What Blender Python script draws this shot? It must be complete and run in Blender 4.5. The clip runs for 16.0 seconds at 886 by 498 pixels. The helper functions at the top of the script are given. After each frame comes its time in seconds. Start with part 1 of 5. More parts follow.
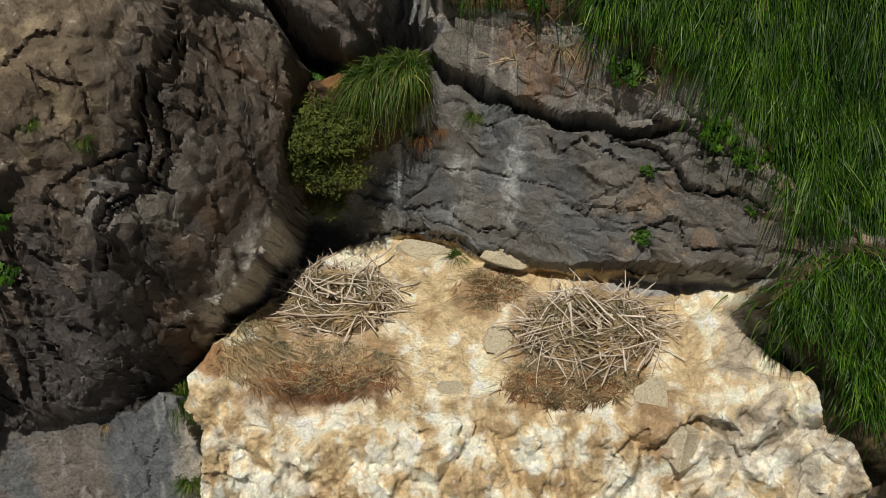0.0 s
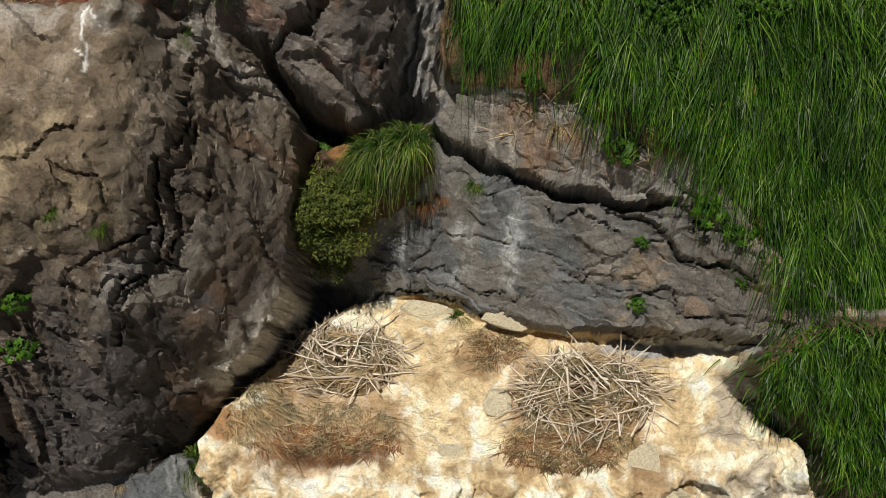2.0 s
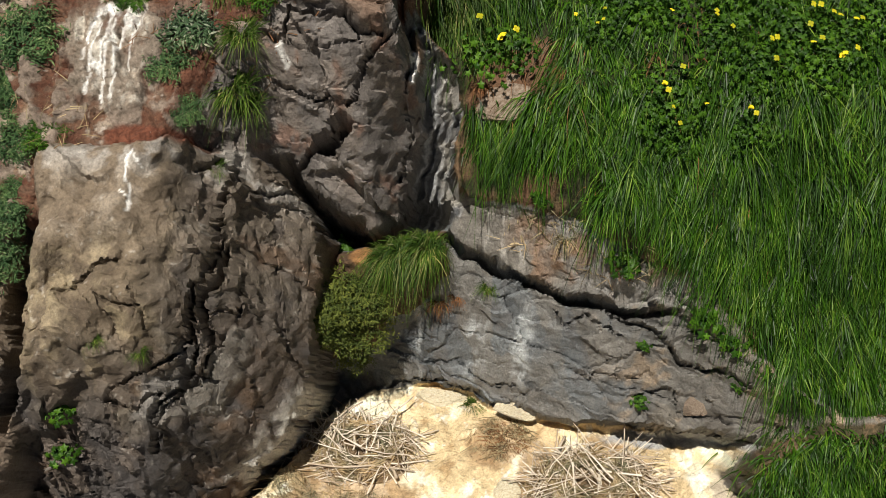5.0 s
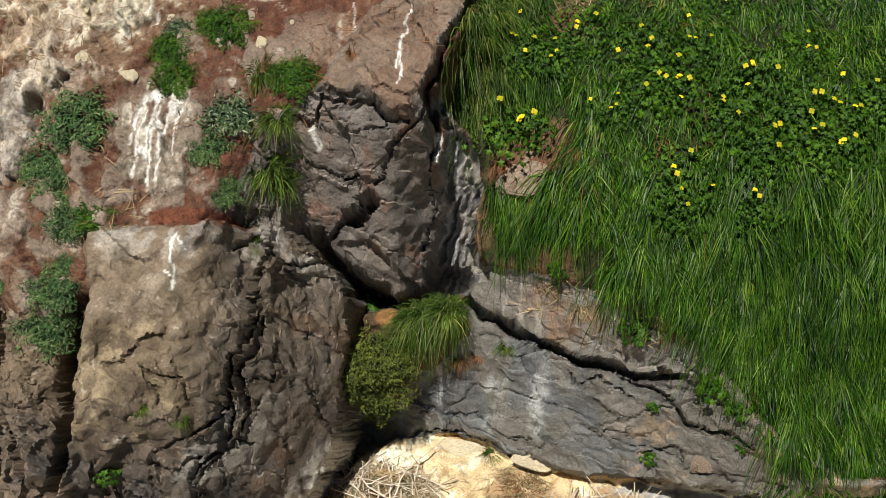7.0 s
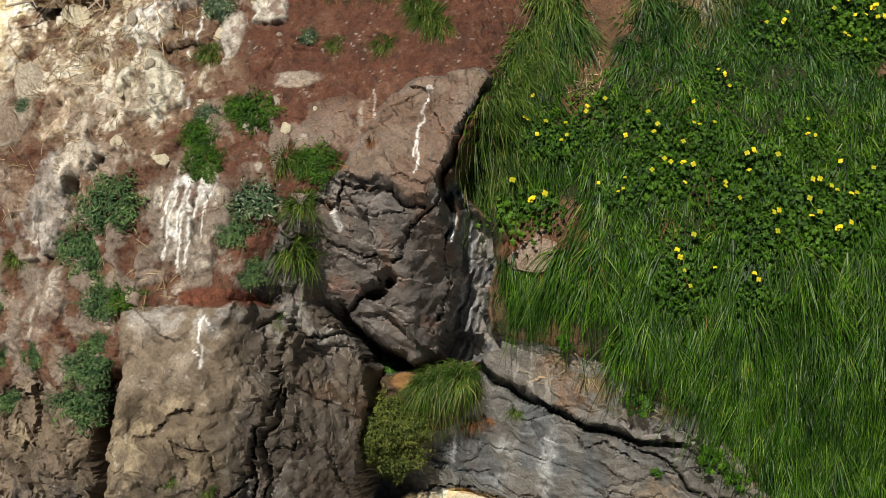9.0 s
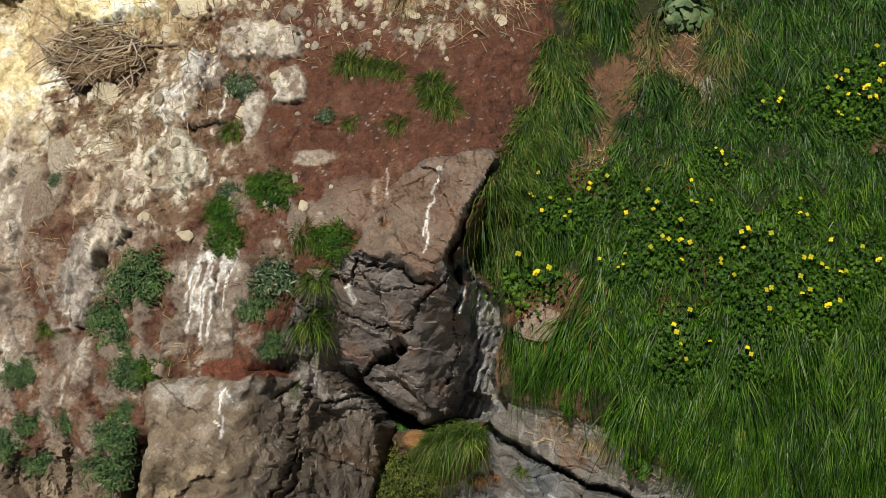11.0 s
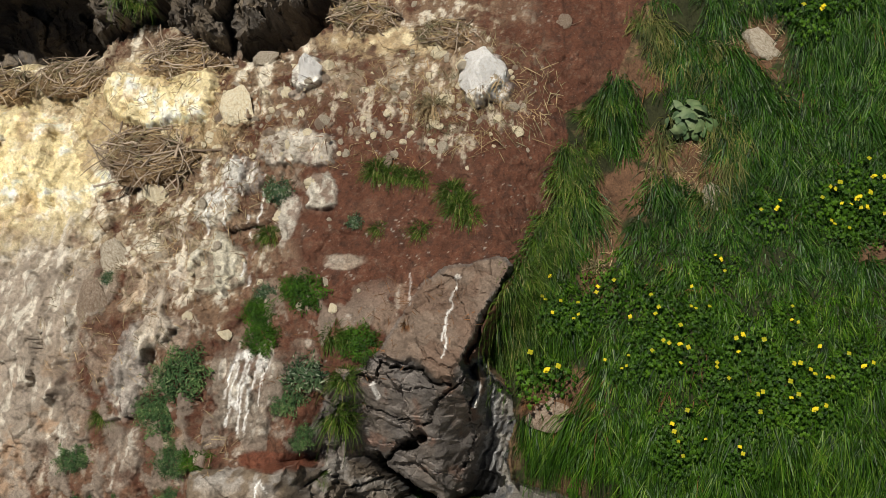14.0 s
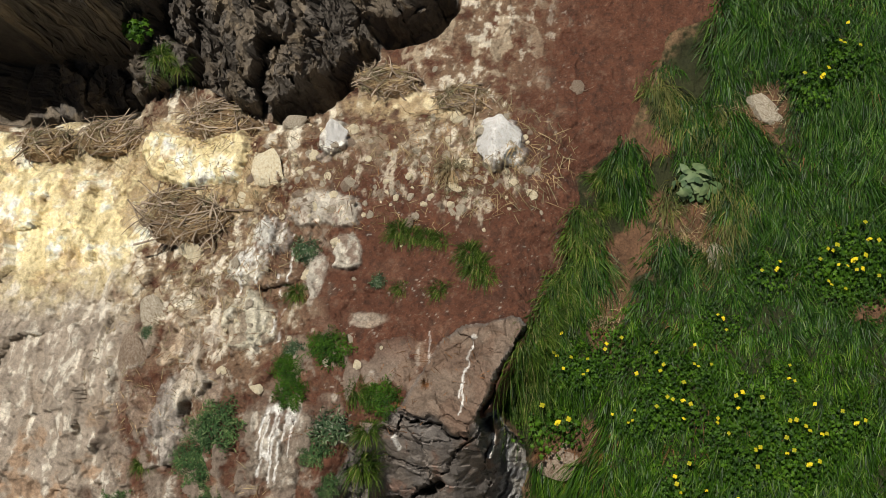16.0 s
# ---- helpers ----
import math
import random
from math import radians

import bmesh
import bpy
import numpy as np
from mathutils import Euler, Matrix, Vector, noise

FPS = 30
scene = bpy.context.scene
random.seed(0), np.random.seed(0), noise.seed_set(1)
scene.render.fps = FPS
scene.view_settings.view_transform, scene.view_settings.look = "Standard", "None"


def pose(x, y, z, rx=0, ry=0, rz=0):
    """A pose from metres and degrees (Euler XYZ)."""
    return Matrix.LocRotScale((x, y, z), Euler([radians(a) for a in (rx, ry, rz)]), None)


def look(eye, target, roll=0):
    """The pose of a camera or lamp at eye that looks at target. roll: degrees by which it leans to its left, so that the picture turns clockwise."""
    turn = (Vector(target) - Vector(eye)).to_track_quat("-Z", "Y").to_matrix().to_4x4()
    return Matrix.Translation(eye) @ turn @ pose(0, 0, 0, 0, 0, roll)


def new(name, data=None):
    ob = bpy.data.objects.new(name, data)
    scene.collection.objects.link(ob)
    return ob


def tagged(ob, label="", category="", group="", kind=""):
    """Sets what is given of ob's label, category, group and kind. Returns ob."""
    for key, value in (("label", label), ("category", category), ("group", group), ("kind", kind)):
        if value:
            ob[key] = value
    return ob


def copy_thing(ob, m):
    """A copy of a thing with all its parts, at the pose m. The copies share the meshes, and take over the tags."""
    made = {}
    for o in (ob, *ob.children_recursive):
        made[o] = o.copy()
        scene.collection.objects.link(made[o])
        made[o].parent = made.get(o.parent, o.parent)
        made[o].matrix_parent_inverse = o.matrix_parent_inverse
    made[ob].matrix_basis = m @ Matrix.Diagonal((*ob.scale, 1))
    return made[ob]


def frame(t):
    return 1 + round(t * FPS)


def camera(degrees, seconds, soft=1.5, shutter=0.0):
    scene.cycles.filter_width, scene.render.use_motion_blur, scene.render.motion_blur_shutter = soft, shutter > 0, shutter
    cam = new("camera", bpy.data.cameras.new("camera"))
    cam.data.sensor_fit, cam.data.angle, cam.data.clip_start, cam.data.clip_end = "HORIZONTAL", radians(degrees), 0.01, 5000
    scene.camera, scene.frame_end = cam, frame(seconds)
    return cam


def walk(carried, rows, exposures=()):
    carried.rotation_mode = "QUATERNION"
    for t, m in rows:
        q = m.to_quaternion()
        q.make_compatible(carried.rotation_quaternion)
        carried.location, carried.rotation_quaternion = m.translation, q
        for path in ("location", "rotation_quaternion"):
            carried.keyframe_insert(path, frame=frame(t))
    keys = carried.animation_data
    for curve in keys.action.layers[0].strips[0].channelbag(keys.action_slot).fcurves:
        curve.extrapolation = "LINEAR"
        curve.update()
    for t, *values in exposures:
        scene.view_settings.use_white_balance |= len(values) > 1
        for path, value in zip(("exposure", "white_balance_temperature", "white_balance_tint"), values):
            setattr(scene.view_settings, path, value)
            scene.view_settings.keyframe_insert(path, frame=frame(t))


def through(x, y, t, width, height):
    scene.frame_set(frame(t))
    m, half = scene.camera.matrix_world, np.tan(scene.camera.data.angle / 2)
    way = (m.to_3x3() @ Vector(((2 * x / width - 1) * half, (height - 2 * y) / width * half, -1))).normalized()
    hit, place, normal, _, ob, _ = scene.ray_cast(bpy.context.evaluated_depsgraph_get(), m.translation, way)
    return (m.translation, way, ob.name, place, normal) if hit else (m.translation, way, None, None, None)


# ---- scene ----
# camera: a drone that climbs almost straight up in front of the cliff
cam = camera(39.5, 16.0, soft=0.6)
PATH = [
    (0, (-0.025, 0.094, 8.057), (-0.04, 1.68, 6.839), 0.5),
    (0.5, (-0.011, 0.096, 8.153), (-0.029, 1.683, 6.936), 0.4),
    (1, (0.012, 0.102, 8.255), (-0.012, 1.69, 7.039), 0.4),
    (1.5, (0.046, 0.11, 8.35), (0.011, 1.7, 7.137), 0.1),
    (2, (0.038, 0.107, 8.438), (-0.001, 1.697, 7.226), 0.1),
    (2.5, (0.046, 0.115, 8.556), (0.0, 1.705, 7.344), 0.0),
    (3, (0.045, 0.131, 8.656), (-0.003, 1.721, 7.443), -0.0),
    (3.5, (0.039, 0.145, 8.759), (-0.01, 1.735, 7.547), -0.0),
    (4, (0.05, 0.135, 8.861), (-0.005, 1.726, 7.651), -0.1),
    (6.5, (0.031, 0.041, 9.5), (-0.052, 1.63, 8.288), -0.3),
    (7, (0.025, 0.017, 9.622), (-0.067, 1.606, 8.41), -0.4),
    (7.5, (-0.001, 0.014, 9.748), (-0.095, 1.603, 8.537), -0.3),
    (8, (0.017, 0.008, 9.869), (-0.088, 1.598, 8.66), -0.4),
    (8.5, (0.041, 0.006, 10.007), (-0.075, 1.595, 8.797), -0.5),
    (9, (0.058, 0.009, 10.137), (-0.066, 1.595, 8.926), -0.6),
    (11.5, (0.163, -0.055, 10.788), (-0.005, 1.533, 9.584), -1.0),
    (12, (0.196, -0.071, 10.924), (0.018, 1.517, 9.722), -1.0),
    (12.5, (0.223, -0.076, 11.062), (0.035, 1.512, 9.86), -1.2),
    (13, (0.233, -0.092, 11.211), (0.036, 1.492, 10.007), -1.3),
    (13.5, (0.243, -0.112, 11.367), (0.036, 1.47, 10.161), -1.5),
    (14, (0.264, -0.135, 11.511), (0.047, 1.445, 10.304), -1.6),
    (14.5, (0.288, -0.18, 11.666), (0.06, 1.399, 10.46), -1.8),
    (15, (0.297, -0.203, 11.835), (0.062, 1.37, 10.623), -1.9),
    (15.5, (0.316, -0.228, 12.004), (0.071, 1.341, 10.789), -2.1),
    (16, (0.33, -0.254, 12.163), (0.076, 1.313, 10.947), -2.2),
]
walk(cam, [(t, look(eye, target, roll)) for t, eye, target, roll in PATH],
     exposures=[(0, -0.35), (1.5, -0.12), (3, 0.16), (4, 0.34), (6.5, 0.42), (9, 0.29), (12, 0.05), (16, -0.02)])

# ---- light: high sun from the left, in front of the cliff ----
SUN_TO = Vector((-0.13, -0.45, 0.88)).normalized()
SUN_ELEVATION = math.asin(SUN_TO.z)
world = bpy.data.worlds.new("world")
scene.world = world
world.use_nodes = True
wn = world.node_tree.nodes
sky = wn.new("ShaderNodeTexSky")
sky.sky_type = "NISHITA"
sky.sun_disc = False
sky.sun_elevation = SUN_ELEVATION
sky.sun_rotation = math.atan2(SUN_TO.x, SUN_TO.y)
world.node_tree.links.new(sky.outputs[0], wn["Background"].inputs[0])
wn["Background"].inputs[1].default_value = 0.016
sun_data = bpy.data.lights.new("sun", "SUN")
sun_data.energy = 5.0
sun_data.angle = radians(0.6)
sun_data.color = (1.0, 0.94, 0.85)
sun = new("sun", sun_data)
sun.matrix_world = look(SUN_TO * 60, (0, 0, 0))

# ---- materials ----
def material(name, roughness=0.85, specular=0.3):
    m = bpy.data.materials.new(name)
    m.use_nodes = True
    nt = m.node_tree
    b = nt.nodes["Principled BSDF"]
    b.inputs["Roughness"].default_value = roughness
    b.inputs["Specular IOR Level"].default_value = specular
    return m, nt, b


def node(nt, kind, **values):
    n = nt.nodes.new(kind)
    for key, value in values.items():
        n.inputs[key].default_value = value
    return n


def noise_node(nt, scale, detail=6.0, rough=0.6, stretch=None):
    tc = nt.nodes.new("ShaderNodeTexCoord")
    n = node(nt, "ShaderNodeTexNoise", Scale=scale, Detail=detail, Roughness=rough)
    if stretch:
        mp = nt.nodes.new("ShaderNodeMapping")
        mp.inputs["Scale"].default_value = stretch
        nt.links.new(tc.outputs["Object"], mp.inputs[0])
        nt.links.new(mp.outputs[0], n.inputs["Vector"])
    else:
        nt.links.new(tc.outputs["Object"], n.inputs["Vector"])
    return n


def ramp(nt, source, stops):
    r = nt.nodes.new("ShaderNodeValToRGB")
    while len(r.color_ramp.elements) < len(stops):
        r.color_ramp.elements.new(0.5)
    for e, (p, c) in zip(r.color_ramp.elements, stops):
        e.position, e.color = p, (*c, 1) if len(c) == 3 else c
    nt.links.new(source, r.inputs[0])
    return r


def mix(nt, kind, factor, a, b):
    m = nt.nodes.new("ShaderNodeMix")
    m.data_type, m.blend_type = "RGBA", kind
    if isinstance(factor, float):
        m.inputs[0].default_value = factor
    else:
        nt.links.new(factor, m.inputs[0])
    for sock, x in ((m.inputs[6], a), (m.inputs[7], b)):
        if isinstance(x, tuple):
            sock.default_value = (*x, 1)
        else:
            nt.links.new(x, sock)
    return m.outputs[2]


def bump(nt, bsdf, layers):
    """Stacks relief layers: (height socket, strength, depth in metres)."""
    last = None
    for h, strength, depth in layers:
        b = nt.nodes.new("ShaderNodeBump")
        b.inputs["Strength"].default_value = strength
        b.inputs["Distance"].default_value = depth
        nt.links.new(h, b.inputs["Height"])
        if last:
            nt.links.new(last.outputs[0], b.inputs["Normal"])
        last = b
    nt.links.new(last.outputs[0], bsdf.inputs["Normal"])


def ground_material(name, roughness, chips, grit, spots):
    """Stone and earth: the base colour of each zone lies in the attribute 'tint'; grain, flecks and relief on top."""
    m, nt, b = material(name, roughness)
    at = nt.nodes.new("ShaderNodeVertexColor")
    at.layer_name = "tint"
    n1 = noise_node(nt, 75, 8, 0.75)
    n2 = noise_node(nt, 9, 6, 0.65)
    g1 = ramp(nt, n1.outputs[0], [(0.28, (0.38, 0.37, 0.36)), (0.52, (1, 1, 1)), (0.75, (1.6, 1.57, 1.5))])
    g2 = ramp(nt, n2.outputs[0], [(0.3, (0.72, 0.71, 0.7)), (0.7, (1.25, 1.25, 1.25))])
    c = mix(nt, "MULTIPLY", grit, at.outputs[0], g1.outputs[0])
    c = mix(nt, "MULTIPLY", 0.8, c, g2.outputs[0])
    fleck = noise_node(nt, 120, 2, 0.5)
    fl = ramp(nt, fleck.outputs[0], [(0.68, (0, 0, 0)), (0.73, (1, 1, 1))])
    fm = nt.nodes.new("ShaderNodeMath")
    fm.operation = "MULTIPLY"
    fm.inputs[1].default_value = spots
    nt.links.new(fl.outputs[0], fm.inputs[0])
    c = mix(nt, "MIX", fm.outputs[0], c, (0.62, 0.58, 0.5))
    nt.links.new(c, b.inputs["Base Color"])
    tc = nt.nodes.new("ShaderNodeTexCoord")
    fine_warp = noise_node(nt, 30, 3, 0.6)
    ad2 = nt.nodes.new("ShaderNodeMixRGB")
    ad2.inputs[0].default_value = 0.05
    nt.links.new(tc.outputs["Object"], ad2.inputs[1])
    nt.links.new(fine_warp.outputs[1], ad2.inputs[2])
    layers = [(n2.outputs[0], chips * 0.6, 0.05)]
    for scale, depth in ((17.0, 0.034), (39.0, 0.014)):
        cell = node(nt, "ShaderNodeTexVoronoi", Scale=scale)
        nt.links.new(ad2.outputs[0], cell.inputs["Vector"])
        # each chip lies at its own height, rounded a little
        hgt = nt.nodes.new("ShaderNodeMath")
        hgt.operation = "MULTIPLY_ADD"
        hgt.inputs[1].default_value = -0.8
        sep = nt.nodes.new("ShaderNodeSeparateColor")
        nt.links.new(cell.outputs["Color"], sep.inputs[0])
        nt.links.new(cell.outputs["Distance"], hgt.inputs[0])
        nt.links.new(sep.outputs[0], hgt.inputs[2])
        layers.append((hgt.outputs[0], chips, depth))
    bump(nt, b, layers + [(n1.outputs[0], 0.8, 0.013)])
    return m


ROCK = ground_material("basalt", 0.6, 0.28, 0.85, 0.22)
PALE = ground_material("guano_crusted_rock", 0.9, 0.45, 0.6, 0.05)
SOIL = ground_material("red_earth", 0.95, 0.6, 0.8, 0.22)
TURF = ground_material("turf_earth", 0.95, 0.6, 0.8, 0.05)


def leaf_material(name, dark, light, tip=None, gloss=0.45, through=0.35):
    """Foliage, different from blade to blade, with some light coming through."""
    m, nt, b = material(name, gloss, 0.2)
    geo = nt.nodes.new("ShaderNodeNewGeometry")
    stops = [(0.0, dark), (0.8, light)] + ([(0.9, tip), (1.0, tip)] if tip else [(1.0, light)])
    r = ramp(nt, geo.outputs["Random Per Island"], stops)
    n = noise_node(nt, 2.2, 3, 0.5)
    g = ramp(nt, n.outputs[0], [(0.3, (0.62, 0.68, 0.6)), (0.7, (1.25, 1.2, 1.1))])
    c = mix(nt, "MULTIPLY", 0.8, r.outputs[0], g.outputs[0])
    n3 = noise_node(nt, 8.5, 2, 0.5)
    g3 = ramp(nt, n3.outputs[0], [(0.36, (0.42, 0.50, 0.50)), (0.64, (1.32, 1.2, 1.1))])
    c = mix(nt, "MULTIPLY", 0.8, c, g3.outputs[0])
    nt.links.new(c, b.inputs["Base Color"])
    tr = nt.nodes.new("ShaderNodeBsdfTranslucent")
    nt.links.new(c, tr.inputs[0])
    mx = nt.nodes.new("ShaderNodeMixShader")
    mx.inputs[0].default_value = through
    nt.links.new(b.outputs[0], mx.inputs[1])
    nt.links.new(tr.outputs[0], mx.inputs[2])
    nt.links.new(mx.outputs[0], nt.nodes["Material Output"].inputs[0])
    return m


GRASS = leaf_material("grass_blades", (0.004, 0.020, 0.002), (0.057, 0.158, 0.008), (0.13, 0.22, 0.03), 0.42, 0.26)
UPPER = leaf_material("dark_grass_blades", (0.003, 0.018, 0.003), (0.042, 0.128, 0.011), (0.10, 0.17, 0.04), 0.42, 0.22)
DRY = leaf_material("dry_straw", (0.16, 0.11, 0.06), (0.42, 0.34, 0.22), None, 0.8, 0.15)
RUST = leaf_material("rust_brown_dead_grass", (0.10, 0.05, 0.025), (0.25, 0.125, 0.06), None, 0.8, 0.15)
HERB = leaf_material("herb_leaves", (0.014, 0.050, 0.004), (0.062, 0.150, 0.011), None, 0.5, 0.25)
SAGE = leaf_material("grey_green_leaves", (0.026, 0.070, 0.024), (0.100, 0.185, 0.070), (0.18, 0.25, 0.12), 0.7, 0.2)
MOSS = leaf_material("bushy_leaves", (0.040, 0.062, 0.010), (0.155, 0.185, 0.038), None, 0.6, 0.2)
TUFT = leaf_material("tuft_blades", (0.024, 0.064, 0.007), (0.105, 0.185, 0.026), (0.24, 0.25, 0.09), 0.5, 0.3)
PETAL = leaf_material("yellow_petals", (0.70, 0.55, 0.012), (0.84, 0.72, 0.03), None, 0.5, 0.3)


def stick_material(name, dark, light):
    m, nt, b = material(name, 0.85, 0.2)
    info = nt.nodes.new("ShaderNodeObjectInfo")
    r = ramp(nt, info.outputs["Random"], [(0.0, dark), (1.0, light)])
    n = noise_node(nt, 60, 5, 0.6, (1, 1, 0.15))
    g = ramp(nt, n.outputs[0], [(0.3, (0.55, 0.52, 0.5)), (0.7, (1.2, 1.2, 1.2))])
    nt.links.new(mix(nt, "MULTIPLY", 0.8, r.outputs[0], g.outputs[0]), b.inputs["Base Color"])
    bump(nt, b, [(n.outputs[0], 0.6, 0.003)])
    return m


STICK_PALE = stick_material("bleached_sticks", (0.36, 0.28, 0.19), (0.86, 0.78, 0.65))
STICK_GREY = stick_material("grey_twigs", (0.15, 0.112, 0.08), (0.52, 0.43, 0.33))

# ---- the cliff: relief h over a slope of 45 degrees; u runs along it, v up it ----
ROOT2 = math.sqrt(2.0)


def place(u, v, h):
    """World place of a spot of the slope."""
    return Vector((u, (v - h) / ROOT2, (v + h) / ROOT2))


TABLES = {}


def table(seed):
    if seed not in TABLES:
        TABLES[seed] = np.random.default_rng(seed).random(65536, dtype=np.float32)
    return TABLES[seed]


def cells(i, j):
    return ((i.astype(np.int32) & 255) << 8) | (j.astype(np.int32) & 255)


def hash01(i, j, seed):
    return table(seed).take(cells(i, j))


def vnoise(x, y, seed):
    i, j = np.floor(x), np.floor(y)
    fx, fy = x - i, y - j
    fx, fy = fx * fx * fx * (fx * (fx * 6 - 15) + 10), fy * fy * fy * (fy * (fy * 6 - 15) + 10)
    a, b = hash01(i, j, seed), hash01(i + 1, j, seed)
    c, d = hash01(i, j + 1, seed), hash01(i + 1, j + 1, seed)
    return (a + (b - a) * fx) * (1 - fy) + (c + (d - c) * fx) * fy


def fbm(x, y, seed, octaves=5, gain=0.5):
    total, amp, norm = 0.0, 1.0, 0.0
    for k in range(octaves):
        total = total + amp * (vnoise(x, y, seed + k) * 2 - 1)
        norm += amp
        amp *= gain
        x, y = x * 2.03 + 7.1, y * 2.03 - 3.7
    return total / norm


def blocks(x, y, seed, slant=1.6):
    """Broken stone: each cell a tilted facet. Gives its height, the distance to the next joint, and a number of the cell."""
    i0, j0 = np.floor(x), np.floor(y)
    best = np.full(np.shape(x), 9.0)
    second = np.full(np.shape(x), 9.0)
    owner = np.zeros(np.shape(x), np.int32)
    ex, ey = np.zeros(np.shape(x)), np.zeros(np.shape(x))
    for di in (-1, 0, 1):
        for dj in (-1, 0, 1):
            i, j = i0 + di, j0 + dj
            k = cells(i, j)
            dx = x - i - table(seed).take(k)
            dy = y - j - table(seed + 11).take(k)
            d = np.sqrt(dx * dx + dy * dy)
            near = d < best
            second = np.where(near, best, np.minimum(second, d))
            best = np.where(near, d, best)
            owner = np.where(near, k, owner)
            ex, ey = np.where(near, dx, ex), np.where(near, dy, ey)
    tilt = (table(seed + 31).take(owner) - 0.5) * ex + (table(seed + 41).take(owner) - 0.5) * ey
    return table(seed + 23).take(owner) - 0.5 + slant * tilt, second - best, table(seed + 53).take(owner)


def smooth(a, b, x):
    t = np.clip((x - a) / (b - a), 0, 1)
    return t * t * (3 - 2 * t)


def inside(x, y, pts):
    """Signed distance to a closed outline, positive within."""
    best = np.full(np.shape(x), 1e9)
    odd = np.zeros(np.shape(x), bool)
    for (ax, ay), (bx, by) in zip(pts, pts[1:] + pts[:1]):
        ex, ey = bx - ax, by - ay
        t = np.clip(((x - ax) * ex + (y - ay) * ey) / (ex * ex + ey * ey), 0, 1)
        best = np.minimum(best, (x - ax - t * ex) ** 2 + (y - ay - t * ey) ** 2)
        cross = (ay > y) != (by > y)
        xi = ax + (y - ay) * ex / (ey if abs(ey) > 1e-9 else 1e-9)
        odd ^= cross & (x < xi)
    return np.where(odd, 1, -1) * np.sqrt(best)


def along(x, y, pts):
    """Distance to an open line."""
    best = np.full(np.shape(x), 1e9)
    for (ax, ay), (bx, by) in zip(pts, pts[1:]):
        ex, ey = bx - ax, by - ay
        t = np.clip(((x - ax) * ex + (y - ay) * ey) / (ex * ex + ey * ey), 0, 1)
        best = np.minimum(best, (x - ax - t * ex) ** 2 + (y - ay - t * ey) ** 2)
    return np.sqrt(best)


def smin(a, b, k):
    m = np.clip(0.5 + 0.5 * (b - a) / k, 0, 1)
    return b + (a - b) * m - k * m * (1 - m)


BANK = [(-0.13, 8.21), (-0.10, 8.0), (-0.13, 7.78), (-0.07, 7.60), (0.21, 7.55), (0.42, 7.48), (0.61, 7.37), (1.01, 7.15), (1.28, 6.92), (1.37, 6.74), (1.71, 6.55),
        (2.3, 6.5), (9, 6.4), (9, 15), (1.6, 15), (1.2, 11.7), (1.08, 11.43), (0.71, 11.26), (0.61, 10.81), (0.47, 10.37), (0.13, 10.07), (0.2, 9.62), (0.03, 9.35), (-0.09, 8.83), (-0.30, 8.42), (-0.19, 8.29)]
NICHE = [(-2.4, 5.85), (-1.2, 6.7), (-1.02, 7.2), (-1.0, 7.44), (-0.5, 7.50), (-0.09, 7.6), (0.5, 7.5), (1.0, 7.2), (1.38, 6.8), (1.75, 6.6), (2.4, 6.5), (9, 6.4), (9, 2), (-9, 2), (-9, 5.6)]
STRIP = [(-0.16, 7.66), (0.21, 7.6), (0.5, 7.5), (0.75, 7.3), (1.05, 7.2), (1.12, 7.05), (0.92, 7.09), (0.70, 7.12), (0.51, 7.16), (0.36, 7.23), (0.22, 7.28), (0.05, 7.35), (-0.07, 7.41), (-0.14, 7.5)]
SLABTOP = [(0.66, 7.2), (1.1, 7.2), (1.4, 6.85), (1.72, 6.6), (1.38, 6.66), (1.27, 6.75), (1.06, 6.82), (0.97, 6.93), (0.9, 6.98)]
LEDGE = [(-1.25, 5.9), (-1.11, 6.1), (-0.9, 6.4), (-0.83, 6.52), (-0.6, 6.66), (-0.49, 6.67), (-0.21, 6.69), (0.0, 6.63), (0.12, 6.585), (0.34, 6.53), (0.6, 6.5), (0.87, 6.485), (1.0, 6.46),
         (1.22, 6.465), (1.5, 6.415), (1.4, 6.36), (1.34, 6.27), (1.37, 6.19), (1.5, 6.06), (1.61, 5.98), (1.66, 5.76), (1.84, 5.61), (1.92, 5.3), (1.95, 3), (-1.15, 3), (-1.2, 5.4), (-1.17, 5.55), (-1.21, 5.7)]
CORNER = [(1.36, 6.30), (1.46, 6.39), (1.58, 6.47), (1.72, 6.53), (2.4, 6.55), (9, 6.4), (9, 3), (1.95, 3), (1.98, 5.45), (1.80, 5.66), (1.73, 5.92), (1.58, 6.08), (1.44, 6.2)]
GULLY = [(-0.45, 8.30), (-0.30, 8.44), (-0.20, 8.30), (-0.11, 8.2), (-0.08, 8.0), (-0.12, 7.78), (-0.07, 7.58), (-0.2, 7.5), (-0.42, 7.5)]
SHOULDER = [(-1.34, 7.70), (-0.9, 7.6), (-0.7, 7.8), (-0.8, 8.3), (-1.0, 8.30), (-1.16, 8.15)]
CAVE = [(-0.86, 7.60), (-0.80, 7.46), (-0.68, 7.44), (-0.56, 7.45), (-0.37, 7.46), (-0.22, 7.49), (-0.13, 7.55), (-0.13, 7.63), (-0.3, 7.66), (-0.39, 7.58), (-0.57, 7.58), (-0.75, 7.62)]
